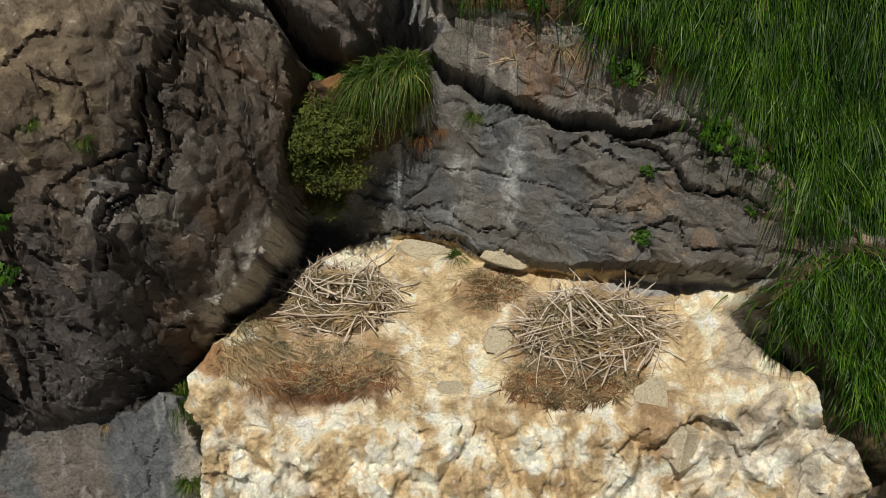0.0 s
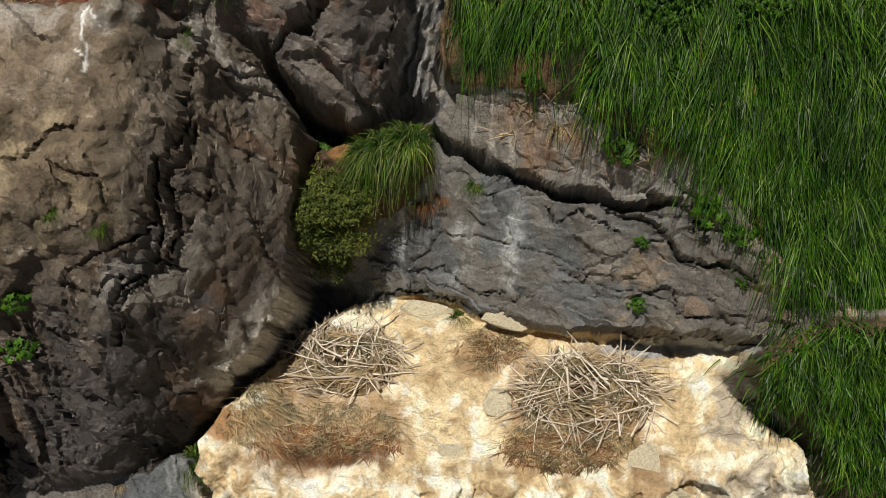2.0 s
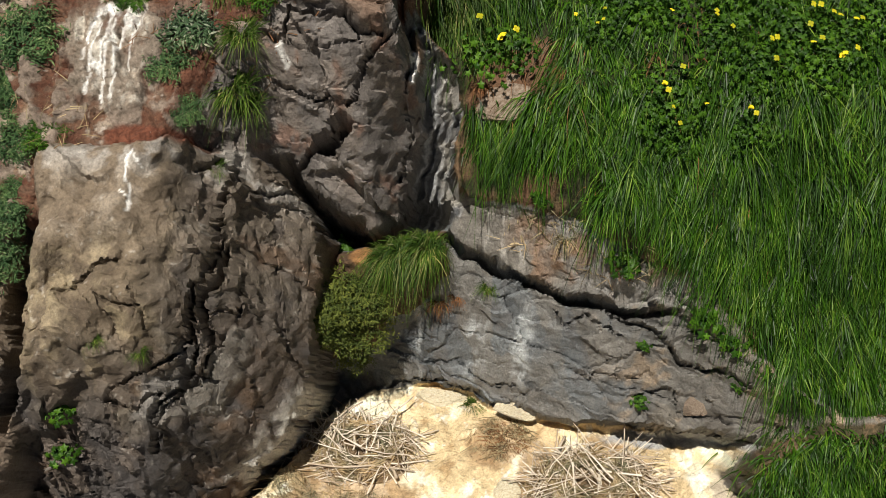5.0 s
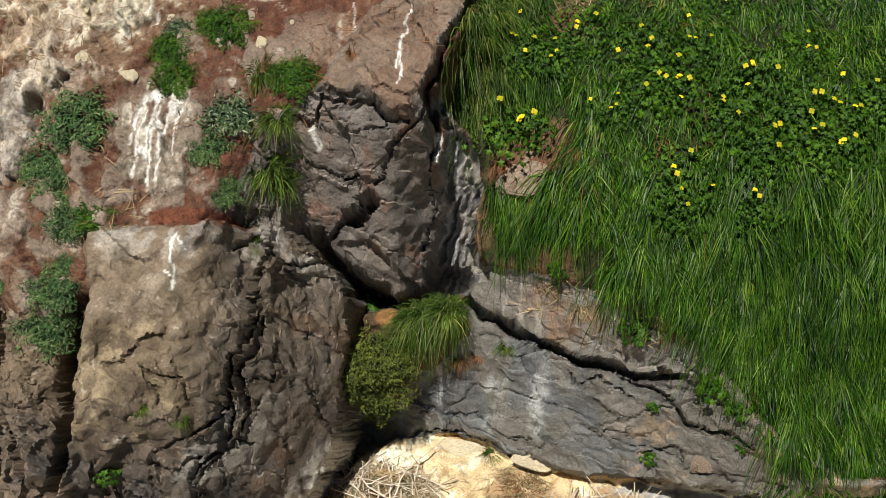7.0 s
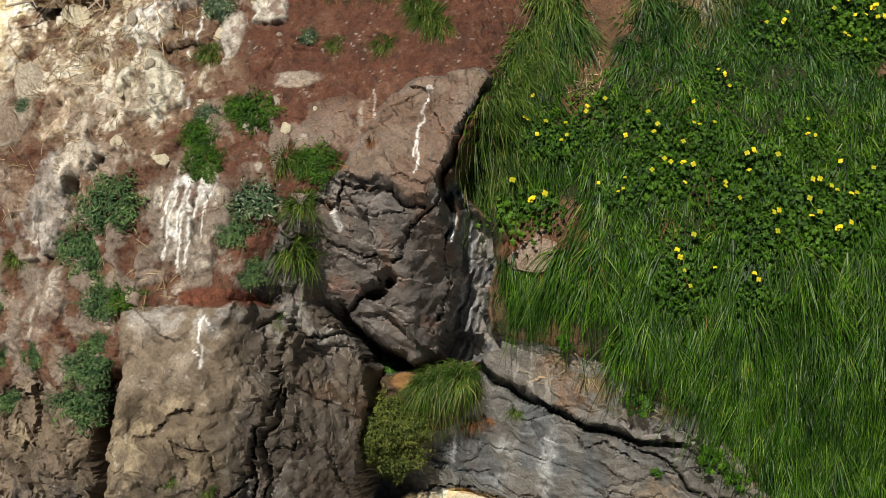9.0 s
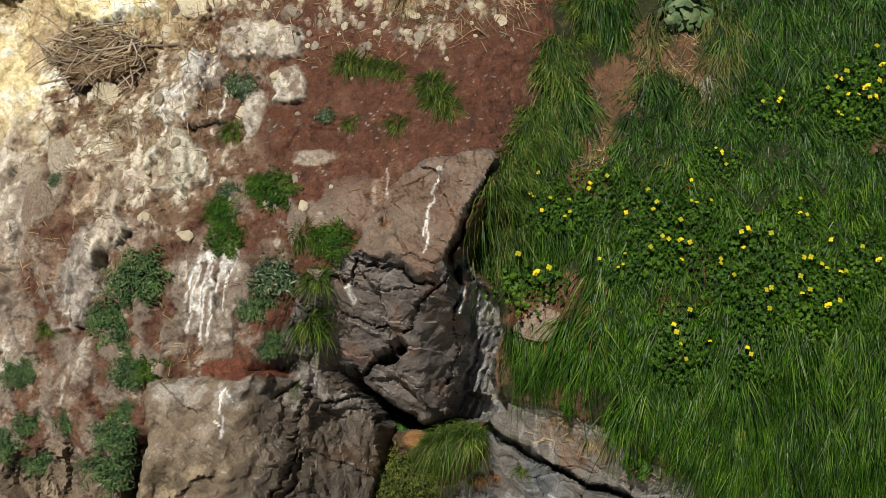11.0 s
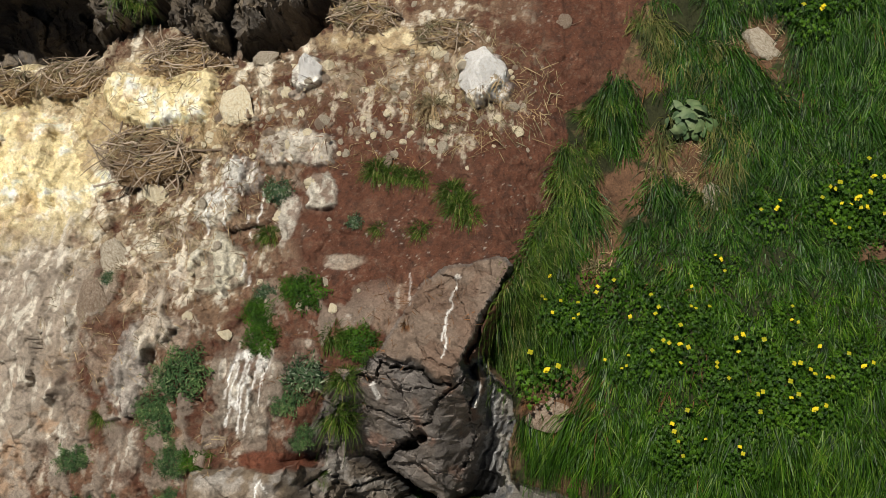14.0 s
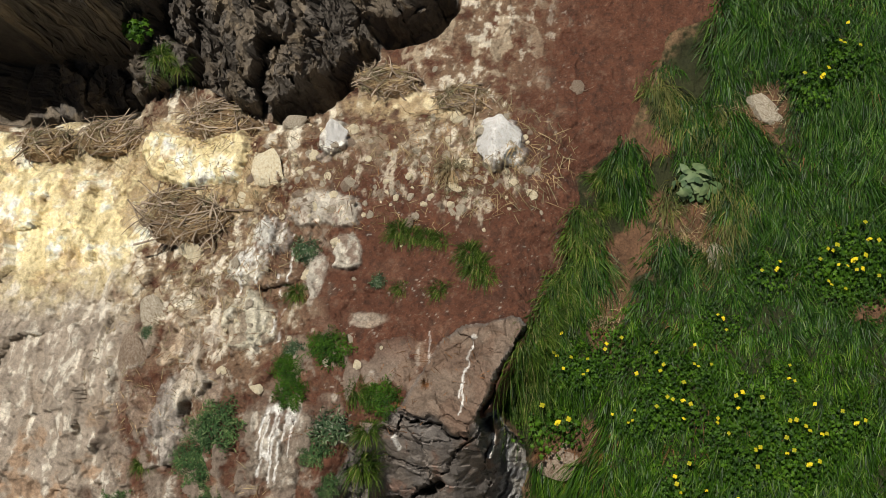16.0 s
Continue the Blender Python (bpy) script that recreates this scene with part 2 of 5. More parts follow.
SHELF = [(-0.82, 7.2), (-0.76, 7.40), (-0.5, 7.44), (-0.15, 7.49), (-0.13, 7.28), (-0.37, 7.08), (-0.49, 7.04), (-0.55, 6.88), (-0.86, 6.8)]
BUTTRESS = [(-2.2, 5.6), (-1.9, 5.67), (-1.72, 5.70), (-1.58, 5.72), (-1.47, 5.75), (-1.38, 5.81), (-1.27, 5.92), (-1.14, 6.08), (-1.06, 6.2), (-0.98, 6.32), (-0.88, 6.5), (-0.83, 6.7), (-0.80, 6.95), (-0.77, 7.2),
            (-0.75, 7.42), (-0.84, 7.62), (-1.06, 7.74), (-1.23, 7.74), (-1.58, 7.66), (-1.92, 7.62), (-1.90, 7.19), (-1.93, 6.75), (-2.05, 6.3)]
BOULDER = [(-1.02, 8.2), (-0.96, 8.36), (-0.80, 8.42), (-0.65, 8.46), (-0.52, 8.38), (-0.40, 8.40), (-0.29, 8.16), (-0.26, 7.95), (-0.32, 7.66), (-0.37, 7.51), (-0.47, 7.475), (-0.57, 7.47), (-0.67, 7.50), (-0.76, 7.53), (-0.87, 7.60), (-1.06, 7.74), (-1.08, 8.0)]
OVERHANG = [(-9, 10.3), (-4.6, 10.4), (-4.12, 10.38), (-3.9, 10.5), (-3.65, 10.52), (-3.36, 10.5), (-3.1, 10.62), (-2.93, 10.74), (-2.7, 10.66), (-2.48, 10.54), (-2.3, 10.44), (-2.07, 10.41), (-1.88, 10.46), (-1.7, 10.58), (-1.53, 10.82),
            (-1.35, 11.08), (-1.2, 11.10), (-1.05, 11.15), (-0.92, 11.36), (-0.82, 11.5), (-0.6, 15), (-9, 15)]
WESTFACE = [(-4.6, 9.95), (-4.11, 9.88), (-3.74, 10.03), (-3.5, 9.96), (-3.36, 9.82), (-3.2, 9.6), (-3.07, 9.44), (-2.97, 9.15), (-2.89, 8.9), (-2.86, 8.6), (-2.80, 8.25), (-2.76, 7.95), (-2.95, 7.6), (-3.3, 7.4), (-3.4, 6.0), (-9, 6), (-9, 10)]
YELLOW = [(-3.1, 10.3), (-2.85, 10.27), (-2.58, 10.22), (-2.27, 10.3), (-2.2, 10.1), (-2.27, 9.87), (-2.5, 9.85), (-2.7, 9.82), (-3.0, 9.93), (-3.12, 10.1)]
DARKLINE = [(-0.14, 7.45), (-0.05, 7.385), (0.06, 7.33), (0.22, 7.265), (0.36, 7.215), (0.51, 7.145), (0.70, 7.105), (0.86, 7.06), (1.03, 7.06)]
FISSURES = [
    ([(0.70, 7.08), (0.80, 7.03), (0.92, 6.98), (0.99, 6.90), (1.06, 6.82), (1.16, 6.78), (1.27, 6.76), (1.40, 6.68)], 0.011, 0.10),
    ([(0.42, 7.11), (0.50, 7.02), (0.60, 7.06), (0.72, 7.0), (0.80, 6.95)], 0.007, 0.06),
    ([(-0.44, 6.80), (-0.35, 6.83), (-0.22, 6.80), (-0.08, 6.83), (0.0, 6.74), (0.1, 6.70), (0.24, 6.68)], 0.006, 0.045),
    ([(-0.50, 6.68), (-0.33, 6.715), (-0.16, 6.70), (-0.02, 6.65), (0.10, 6.61), (0.3, 6.56)], 0.009, 0.09),
    ([(0.84, 6.50), (1.0, 6.47), (1.12, 6.465), (1.22, 6.49), (1.36, 6.46), (1.50, 6.43)], 0.020, 0.16),
    ([(1.05, 6.66), (1.08, 6.58), (1.16, 6.56), (1.26, 6.55), (1.36, 6.52)], 0.007, 0.05),
    ([(0.72, 6.86), (0.78, 6.76), (0.86, 6.74)], 0.006, 0.04),
    ([(-1.12, 7.62), (-1.16, 7.40), (-1.18, 7.18), (-1.25, 6.98), (-1.26, 6.79), (-1.33, 6.56), (-1.42, 6.32)], 0.014, 0.14),
    ([(-1.14, 7.25), (-1.16, 7.12), (-1.21, 6.99), (-1.21, 6.82)], 0.022, 0.18),
    ([(-1.26, 7.01), (-1.27, 6.85), (-1.38, 6.72), (-1.49, 6.62), (-1.61, 6.54)], 0.010, 0.08),
    ([(-1.61, 6.54), (-1.46, 6.49), (-1.36, 6.59)], 0.012, 0.09),
    ([(-1.47, 7.19), (-1.49, 7.15), (-1.60, 7.14), (-1.63, 7.07), (-1.75, 6.97)], 0.008, 0.05),
    ([(-1.43, 7.04), (-1.39, 6.84), (-1.41, 6.72)], 0.007, 0.04),
    ([(-1.57, 7.00), (-1.52, 6.96), (-1.41, 6.97)], 0.008, 0.05),
    ([(-1.16, 6.86), (-1.23, 6.69), (-1.32, 6.52), (-1.38, 6.37)], 0.011, 0.10),
    ([(-1.08, 7.15), (-1.11, 6.94), (-1.16, 6.96)], 0.009, 0.07),
    ([(-1.26, 7.55), (-1.18, 7.66), (-1.08, 7.54), (-0.88, 7.61)], 0.014, 0.12),
    ([(-0.99, 8.27), (-0.90, 8.22), (-0.85, 8.33), (-0.73, 8.30), (-0.62, 8.30), (-0.55, 8.23), (-0.46, 8.22)], 0.013, 0.12),
    ([(-0.86, 8.21), (-0.82, 8.18), (-0.65, 8.17), (-0.56, 8.20)], 0.006, 0.04),
    ([(-0.99, 8.09), (-0.88, 8.06), (-0.78, 8.01), (-0.69, 8.02)], 0.008, 0.06),
    ([(-0.26, 8.54), (-0.36, 8.41), (-0.39, 8.25), (-0.48, 8.15), (-0.56, 8.03), (-0.61, 7.97)], 0.014, 0.08),
    ([(-0.63, 7.90), (-0.69, 7.87), (-0.76, 7.83)], 0.060, 0.34),
    ([(-0.76, 7.83), (-0.83, 7.79), (-0.91, 7.72)], 0.022, 0.16),
    ([(-0.12, 8.98), (-0.22, 8.72), (-0.32, 8.50), (-0.38, 8.38)], 0.020, 0.16),
    ([(-0.38, 8.35), (-0.33, 8.2), (-0.36, 8.05), (-0.33, 7.9), (-0.37, 7.7)], 0.007, 0.08),
    ([(-2.0, 7.35), (-2.02, 7.0), (-1.98, 6.75), (-2.06, 6.4)], 0.043, 0.40),
    ([(-2.86, 10.2), (-2.83, 10.05), (-2.86, 9.9)], 0.006, 0.05),
    ([(-2.5, 10.2), (-2.53, 10.05), (-2.48, 9.9)], 0.006, 0.04),
    ([(-2.78, 11.3), (-2.7, 11.0), (-2.6, 10.75)], 0.019, 0.14),
    ([(-2.2, 11.4), (-2.12, 11.0), (-2.16, 10.6)], 0.019, 0.14),
    ([(-3.4, 11.4), (-3.25, 11.0), (-3.3, 10.7)], 0.025, 0.18),
    ([(-1.38, 5.62), (-1.46, 5.5), (-1.44, 5.4), (-1.52, 5.3)], 0.005, 0.02),
]


LEFT_ROCK = [(-1.92, 7.28), (-2.15, 7.20), (-2.4, 7.28), (-2.7, 7.15), (-3.2, 7.3), (-4.5, 7.3), (-4.5, 5.5), (-2.2, 5.5), (-2.0, 6.3), (-1.9, 6.8)]
FRACTURE = [(-1.12, 7.62), (-1.16, 7.40), (-1.18, 7.18), (-1.25, 6.98), (-1.26, 6.79), (-1.33, 6.56), (-1.42, 6.32)]
PALE_SLAB = [(-1.11, 6.90), (-1.06, 6.90), (-1.11, 6.67), (-1.16, 6.50), (-1.28, 6.46), (-1.35, 6.41), (-1.26, 6.62), (-1.19, 6.79)]
CROWN = [(-0.86, 8.38), (-0.76, 8.60), (-0.66, 8.84), (-0.46, 8.95), (-0.24, 9.03), (-0.13, 8.98), (-0.25, 8.65), (-0.37, 8.44), (-0.43, 8.26), (-0.53, 8.24), (-0.62, 8.31)]
RIB = [(-0.32, 8.38), (-0.35, 8.22), (-0.35, 8.12), (-0.29, 8.17), (-0.27, 8.34)]
# pale stones that show through the earth: place, half sizes, lift, colour
OUTCROPS = [
    (-1.63, 8.15, 0.24, 0.30, 0.05, (0.25, 0.205, 0.16)), (-0.72, 8.72, 0.10, 0.10, 0.03, (0.25, 0.165, 0.115)), (-0.84, 8.60, 0.08, 0.10, 0.03, (0.24, 0.17, 0.125)),
    (-1.17, 8.95, 0.13, 0.06, 0.02, (0.36, 0.29, 0.225)), (-1.35, 8.35, 0.10, 0.10, 0.03, (0.22, 0.16, 0.12)), (-2.42, 8.15, 0.13, 0.28, 0.06, (0.36, 0.32, 0.28)),
    (-3.00, 8.20, 0.16, 0.35, 0.08, (0.36, 0.34, 0.31)), (-1.60, 9.70, 0.30, 0.13, 0.06, (0.48, 0.43, 0.36)), (-1.40, 9.38, 0.10, 0.14, 0.05, (0.44, 0.40, 0.33)),
    (-1.96, 8.86, 0.16, 0.19, 0.07, (0.60, 0.56, 0.44)), (-1.93, 9.49, 0.13, 0.15, 0.08, (0.62, 0.60, 0.54)), (-2.04, 9.24, 0.14, 0.13, 0.07, (0.58, 0.54, 0.45)),
    (-2.50, 8.72, 0.10, 0.16, 0.05, (0.50, 0.40, 0.29)), (-2.30, 8.50, 0.07, 0.20, 0.05, (0.52, 0.45, 0.36)), (-2.15, 8.40, 0.09, 0.12, 0.04, (0.50, 0.44, 0.36)),
    (-2.28, 9.05, 0.10, 0.08, 0.04, (0.46, 0.38, 0.28)), (-2.20, 8.72, 0.08, 0.10, 0.04, (0.44, 0.37, 0.29)), (-1.60, 9.25, 0.08, 0.20, 0.03, (0.50, 0.46, 0.39)),
    (-0.42, 10.28, 0.15, 0.17, 0.16, (0.84, 0.83, 0.79)), (-0.33, 10.18, 0.12, 0.08, 0.10, (0.80, 0.79, 0.76)), (-1.60, 10.24, 0.09, 0.13, 0.12, (0.82, 0.80, 0.73)), (-1.66, 10.08, 0.05, 0.04, 0.05, (0.74, 0.70, 0.60)),
    (-2.62, 8.25, 0.10, 0.14, 0.05, (0.34, 0.25, 0.185)), (-2.75, 7.85, 0.14, 0.20, 0.06, (0.30, 0.25, 0.20)), (-2.35, 7.65, 0.12, 0.18, 0.05, (0.29, 0.235, 0.185)),
]
DEN = [(-5.2, 10.45), (-4.1, 10.43), (-3.85, 10.54), (-3.6, 10.58), (-3.38, 10.62), (-3.30, 10.85), (-3.4, 11.08), (-5.2, 11.12)]
# rock raised above the den, mostly out of view, to keep it in shade
DEN_SHADE_ROCK = [(-5.4, 11.14), (-3.9, 11.12), (-3.4, 11.10), (-3.2, 11.3), (-3.1, 12.2), (-5.4, 12.2)]
RECESSES = [
    ([(-4.5, 10.42), (-4.1, 10.42), (-3.9, 10.52), (-3.62, 10.55), (-3.4, 10.54)], 0.17, 0.45),
    ([(-3.36, 10.53), (-3.1, 10.66), (-2.93, 10.77), (-2.75, 10.70)], 0.035, 0.2),
    ([(-0.95, 7.74), (-0.87, 7.63), (-0.77, 7.55), (-0.62, 7.50)], 0.05, 0.35),
    ([(-2.05, 10.43), (-1.88, 10.5), (-1.72, 10.6), (-1.58, 10.78), (-1.5, 10.95)], 0.10, 0.4),
    ([(-1.36, 11.12), (-1.2, 11.16), (-1.05, 11.22), (-0.95, 11.4)], 0.12, 0.4),
]


def relief(u, v):
    """The height of the cliff over the slope, and the number of its zone (0 earth, 1 turf, 2 niche wall, 3 ledge, 4 corner, 5 shelf, 6 buttress, 7 boulder, 8 overhang, 9 west face, 10 grey foot)."""
    wu = u + 0.030 * fbm(u * 3.1, v * 3.1, 3, 4) + 0.016 * fbm(u * 11, v * 11, 5, 4, 0.6)
    wv = v + 0.030 * fbm(u * 3.1, v * 3.1, 7, 4) + 0.016 * fbm(u * 11, v * 11, 9, 4, 0.6)
    # broken stone at three sizes
    b1, j1, c1 = blocks(wu * 2.6, wv * 2.2 + wu * 0.5, 101)
    b2, j2, c2 = blocks((wu + 0.22 * wv) * 7.5, wv * 4.2, 131)
    b3, j3, c3 = blocks((wu + 0.22 * wv) * 17, wv * 11, 161)
    l2, k2, d2 = blocks(wu * 3.2, (wv + 0.35 * wu) * 8.5, 231)
    l3, k3, d3 = blocks(wu * 9, (wv + 0.35 * wu) * 18, 261)
    b4, j4, c4 = blocks(wu * 31 + wv * 5, wv * 27, 191)
    b5, j5, c5 = blocks(wu * 3.4 + 0.4 * wv, wv * 1.3, 211)
    leaned = wu + 0.24 * wv
    bA, jA, cA = blocks(leaned * 1.7, wv * 1.15 + 0.3 * wu, 401, 1.1)
    bV, jV, cV = blocks(leaned * 7.0, wv * 1.9, 421, 1.2)
    bL, kL, cL = blocks(wu * 1.3, (wv + 0.32 * wu) * 3.4, 441, 1.2)
    fine = fbm(u * 22, v * 22, 15, 4, 0.55)
    bP, jP, cP = blocks(wu * 3.7, wv * 3.2, 461, 1.0)
    pillow = smooth(0.0, 0.42, jP) - 0.7 + 0.5 * bP
    coarse = fbm(u * 1.3, v * 1.3, 21, 4)
    chips = smooth(-0.05, 0.40, fbm(u * 3.2, v * 3.2, 17, 4))
    grain = fbm(leaned * 15, wv * 2.4, 321, 4, 0.6)
    swell = fbm(wu * 2.3, wv * 2.0, 331, 3, 0.45)
    knobs = fbm(wu * 6.5, wv * 6.0, 341, 3, 0.5)
    sheets = fbm(wu * 2.0, (wv + 0.32 * wu) * 9.0, 351, 4, 0.5)
    seams = smooth(0.010, 0.0, np.abs(fbm(wu * 2.2 + 0.6 * wv, wv * 1.4, 301, 3, 0.5))) * smooth(0.0, 0.3, coarse)
    splits = 0.040 * smooth(0.035, 0.0, j1) * smooth(0.0, 0.25, coarse) + 0.022 * smooth(0.05, 0.0, j2) * chips
    # shattered stone, weathered stone, and the long steep planes of a flank
    shattered = 0.10 * bA + 0.085 * b1 + 0.095 * b2 + 0.042 * b3 + 0.014 * b4 - splits + 0.006 * fine
    weathered = 0.12 * swell + 0.075 * knobs + 0.030 * b1 + 0.022 * chips * b2 + 0.018 * chips * b3 - 0.012 * seams + 0.006 * fine
    planes = 0.09 * bA + 0.070 * bV + 0.036 * grain + 0.012 * chips * b3 + 0.006 * b4 - 0.02 * smooth(0.05, 0.0, jV) * chips + 0.003 * fine
    bedded = 0.055 * bL + 0.020 * sheets + (0.008 + 0.035 * chips + 0.04 * smooth(0.3, 0.9, u)) * l2 + (0.003 + 0.014 * chips) * l3 + 0.002 * b4 - 0.030 * smooth(0.05, 0.0, kL) * smooth(-0.2, 0.1, coarse) - 0.02 * smooth(0.07, 0.0, k2) * chips + 0.004 * fine
    blocky = 0.13 * bA + 0.024 * l2 + 0.018 * chips * b2 + 0.008 * sheets + (0.003 + 0.010 * chips) * l3 - 0.4 * splits + 0.004 * fine
    pillars = 0.16 * bA + 0.34 * b5 - 0.14 * smooth(0.10, 0.0, j5) + 0.11 * b2 + 0.035 * b3 + 0.008 * b4
    # open hillside
    h = np.interp(v, [2, 5, 7.5, 8.4, 8.8, 9.5, 10.2, 11, 12, 16], [1.3, 1.2, 1.12, 0.96, 0.80, 0.50, 0.28, -0.10, -0.30, -0.4])
    h = h - 0.26 * np.clip(-2.0 - u, 0, 1.4) - 0.12 * np.clip(-3.0 - u, 0, 0.4) * smooth(9.0, 10.0, v) + 0.10 * np.clip(-3.7 - u, 0, 1)
    stony = smooth(-1.3, -2.0, u + 0.3 * coarse) * 0.70 + 0.22
    h = h + 0.06 * coarse + stony * (0.08 * b1 + 0.045 * b2 + 0.030 * b3 + 0.015 * b4) + 0.02 * fbm(u * 7, v * 7, 33, 4) + 0.014 * fine
    rag = fbm(u * 7, v * 7, 61, 4, 0.6)
    for u0, v0, ru, rv, lift, _ in OUTCROPS:
        out = smooth(1.12, 0.86, np.sqrt(((wu - u0) / ru) ** 2 + ((wv - v0) / rv) ** 2) + 0.45 * rag)
        h = h + out * (0.6 * lift + 0.035 * np.maximum(b2, -0.15) + 0.018 * np.maximum(b3, -0.2))
    zone = np.zeros(np.shape(u), int)

    def paint(outline, height, soft, number, lean=0.0):
        nonlocal h, zone
        d = inside(wu, wv, outline)
        h = h + (height - h) * smooth(-soft * (1 - lean), soft * (1 + lean), d)
        zone = np.where(d > 0, number, zone)
        return d

    bank = np.interp(v, [2, 6.3, 6.9, 7.5, 8.1, 8.6, 9.1, 9.6, 10.2, 11, 12, 16], [0.2, 0.2, 0.22, 0.50, 0.64, 0.50, 0.26, 0.06, -0.04, -0.16, -0.3, -0.4])
    bank = bank - 0.16 * smooth(0.5, 0.0, u) * smooth(8.3, 7.9, v) - 0.22 * smooth(0.55, 0.15, u) * smooth(8.8, 8.4, v) + 0.07 * fbm(u * 2, v * 2, 41, 4) + 0.03 * fbm(u * 8, v * 8, 43, 3)
    wall = -0.75 + 0.60 * u + 0.80 * (v - 6.7)
    wall = np.where(u < -0.4, np.maximum(wall, -0.52 + 0.6 * (v - 6.7) - 0.5 * smooth(-0.52, -0.4, u)), wall)
    bank = np.where(v < 9, smin(bank, wall + 0.10 + 0.12 * (v - 7.4), 0.12), bank)
    paint(BANK, bank, 0.05 + 0.38 * smooth(8.75, 9.4, v), 1)
    wall = -0.75 + 0.60 * u + 0.80 * (v - 6.7)
    shoulder = 0.75 + 0.5 * (v - 7.9) + 0.6 * shattered
    paint(SHOULDER, shoulder, 0.10, 7)
    paint(GULLY, np.minimum(-0.45 + 1.3 * np.maximum(0, v - 7.6), 0.62) + 0.5 * bedded + 0.020 * np.sin((u - 0.37 * v) * 120 + 4 * coarse + 2 * fine), 0.03, 2)
    paint(NICHE, np.clip(wall, -1.2, 0.6) + bedded - 0.3 * smooth(6.4, 5.4, v) * smooth(-1.0, -1.4, u), 0.05, 2)
    paint(STRIP, wall + 0.05 + 0.5 * bedded, 0.02, 2)
    paint(SLABTOP, wall + 0.05 + bedded, 0.02, 2)
    paint(SHELF, -0.32 + 0.75 * (v - 7.2) + 0.05 * fine, 0.10, 5)
    flat = ROOT2 * (4.0 + 0.05 * u + 0.24 * smooth(-0.72, -1.15, u) + 0.10 * smooth(0.9, 1.5, u) + 0.03 * fbm(u * 3, v * 3, 51, 4)) - v
    face = 0.02 + 0.36 * (v - 5.74) + 0.05 * b1 + 0.05 * b2 + 0.028 * b3 + 0.012 * b4 + 0.05 * fbm(u * 4, v * 2, 53, 3) + 0.02 * knobs + 0.06 * pillow
    paint(LEDGE, smin(flat, face, 0.09) + 0.012 * fine + (0.02 * b2 + 0.05 * pillow) * smooth(0.6, 1.2, u), 0.03, 3)
    paint(CORNER, 0.12 + 0.35 * (v - 6.0) + 0.06 * coarse + 0.02 * fine, 0.05, 4)
    foot = -0.12 + 0.6 * (v - 5.7) + 0.35 * planes + 0.006 * fine
    foot_d = inside(wu, wv, [(-9, 5.8), (-1.4, 5.85), (-1.26, 5.84), (-1.21, 5.66), (-1.18, 5.51), (-1.22, 5.3), (-1.15, 3), (-9, 3)])
    h = h + (foot - h) * smooth(-0.03, 0.03, foot_d)
    zone = np.where(foot_d > 0, 10, zone)
    paint(LEFT_ROCK, h - 0.06 - 0.22 * smooth(-2.2, -1.95, u) + 0.9 * weathered + 0.35 * shattered, 0.08, 6)
    butt = smin(smin(1.20 + 0 * u, 1.22 + 1.15 * (v - 6.78), 0.12), 1.18 - 2.05 * (u + 1.36 + 0.35 * np.maximum(0, 7.0 - v) + 0.6 * np.maximum(0, 6.4 - v)), 0.15)
    face = smooth(0.10, -0.10, wu - np.interp(wv, [6.2, 6.56, 6.98, 7.4, 7.7], [-1.46, -1.33, -1.25, -1.17, -1.11]))
    crushed = np.maximum(smooth(0.17, 0.03, along(wu, wv, FRACTURE) + 0.06 * coarse), smooth(6.66, 6.36, wv + 0.16 * coarse + 0.35 * np.clip(wu + 1.3, 0, 1)))
    crushed = np.maximum(crushed, smooth(7.36, 7.5, wv) * smooth(-1.32, -1.2, wu))
    skin = face * weathered + (1 - face) * planes
    butt = np.maximum(butt, -0.25) + skin + (0.9 * shattered - skin) * crushed + 0.03 * coarse
    butt = butt + 0.03 * smooth(-0.01, 0.012, inside(wu, wv, PALE_SLAB))
    paint(BUTTRESS, butt, 0.028, 6, 0.6)
    paint(CAVE, -0.75 + 0 * u, 0.025, 2)
    rock = smin(0.06 + 1.25 * (v - 7.50), 0.96 + 0.02 * coarse, 0.1) - 2.0 * np.maximum(0, u + 0.52) * smooth(8.3, 7.9, v) + blocky
    paint(BOULDER, rock, 0.022, 7, 0.1)
    h = h - 0.30 * smooth(0.09, 0.02, inside(wu, wv, BOULDER)) * smooth(-0.01, 0.02, inside(wu, wv, BOULDER)) * smooth(7.80, 7.66, wv) * smooth(-0.60, -0.72, wu)
    paint(CROWN, h + 0.04 + 0.8 * blocky + 0.03 * knobs, 0.025, 7)
    paint(RIB, -0.05 + 1.0 * (v - 7.9) + 0.25 + 0.3 * blocky, 0.03, 7)
    over = h + np.minimum(0.50, 0.12 + 1.0 * np.maximum(0, inside(wu, wv, OVERHANG))) + 0.9 * pillars
    paint(OVERHANG, over, 0.035, 8, 0.6)
    paint(DEN, -1.0 + 0.5 * pillars, 0.05, 8)
    paint(DEN_SHADE_ROCK, h + 0.75 + 0.3 * pillars, 0.05, 8)
    for line, width, depth in RECESSES:
        h = h - depth * smooth(width, width * 0.4, along(wu, wv, line))
    dw = inside(wu, wv, WESTFACE)
    h = h + (0.05 + 0.05 * smooth(9.2, 9.5, v) + 0.04 * b1 + 0.015 * b2) * smooth(-0.02, 0.10, dw)
    zone = np.where((dw > 0) & (zone == 0), 9, zone)
    dy = inside(wu, wv, YELLOW)
    h = h + 0.12 * smooth(-0.02, 0.05, dy)
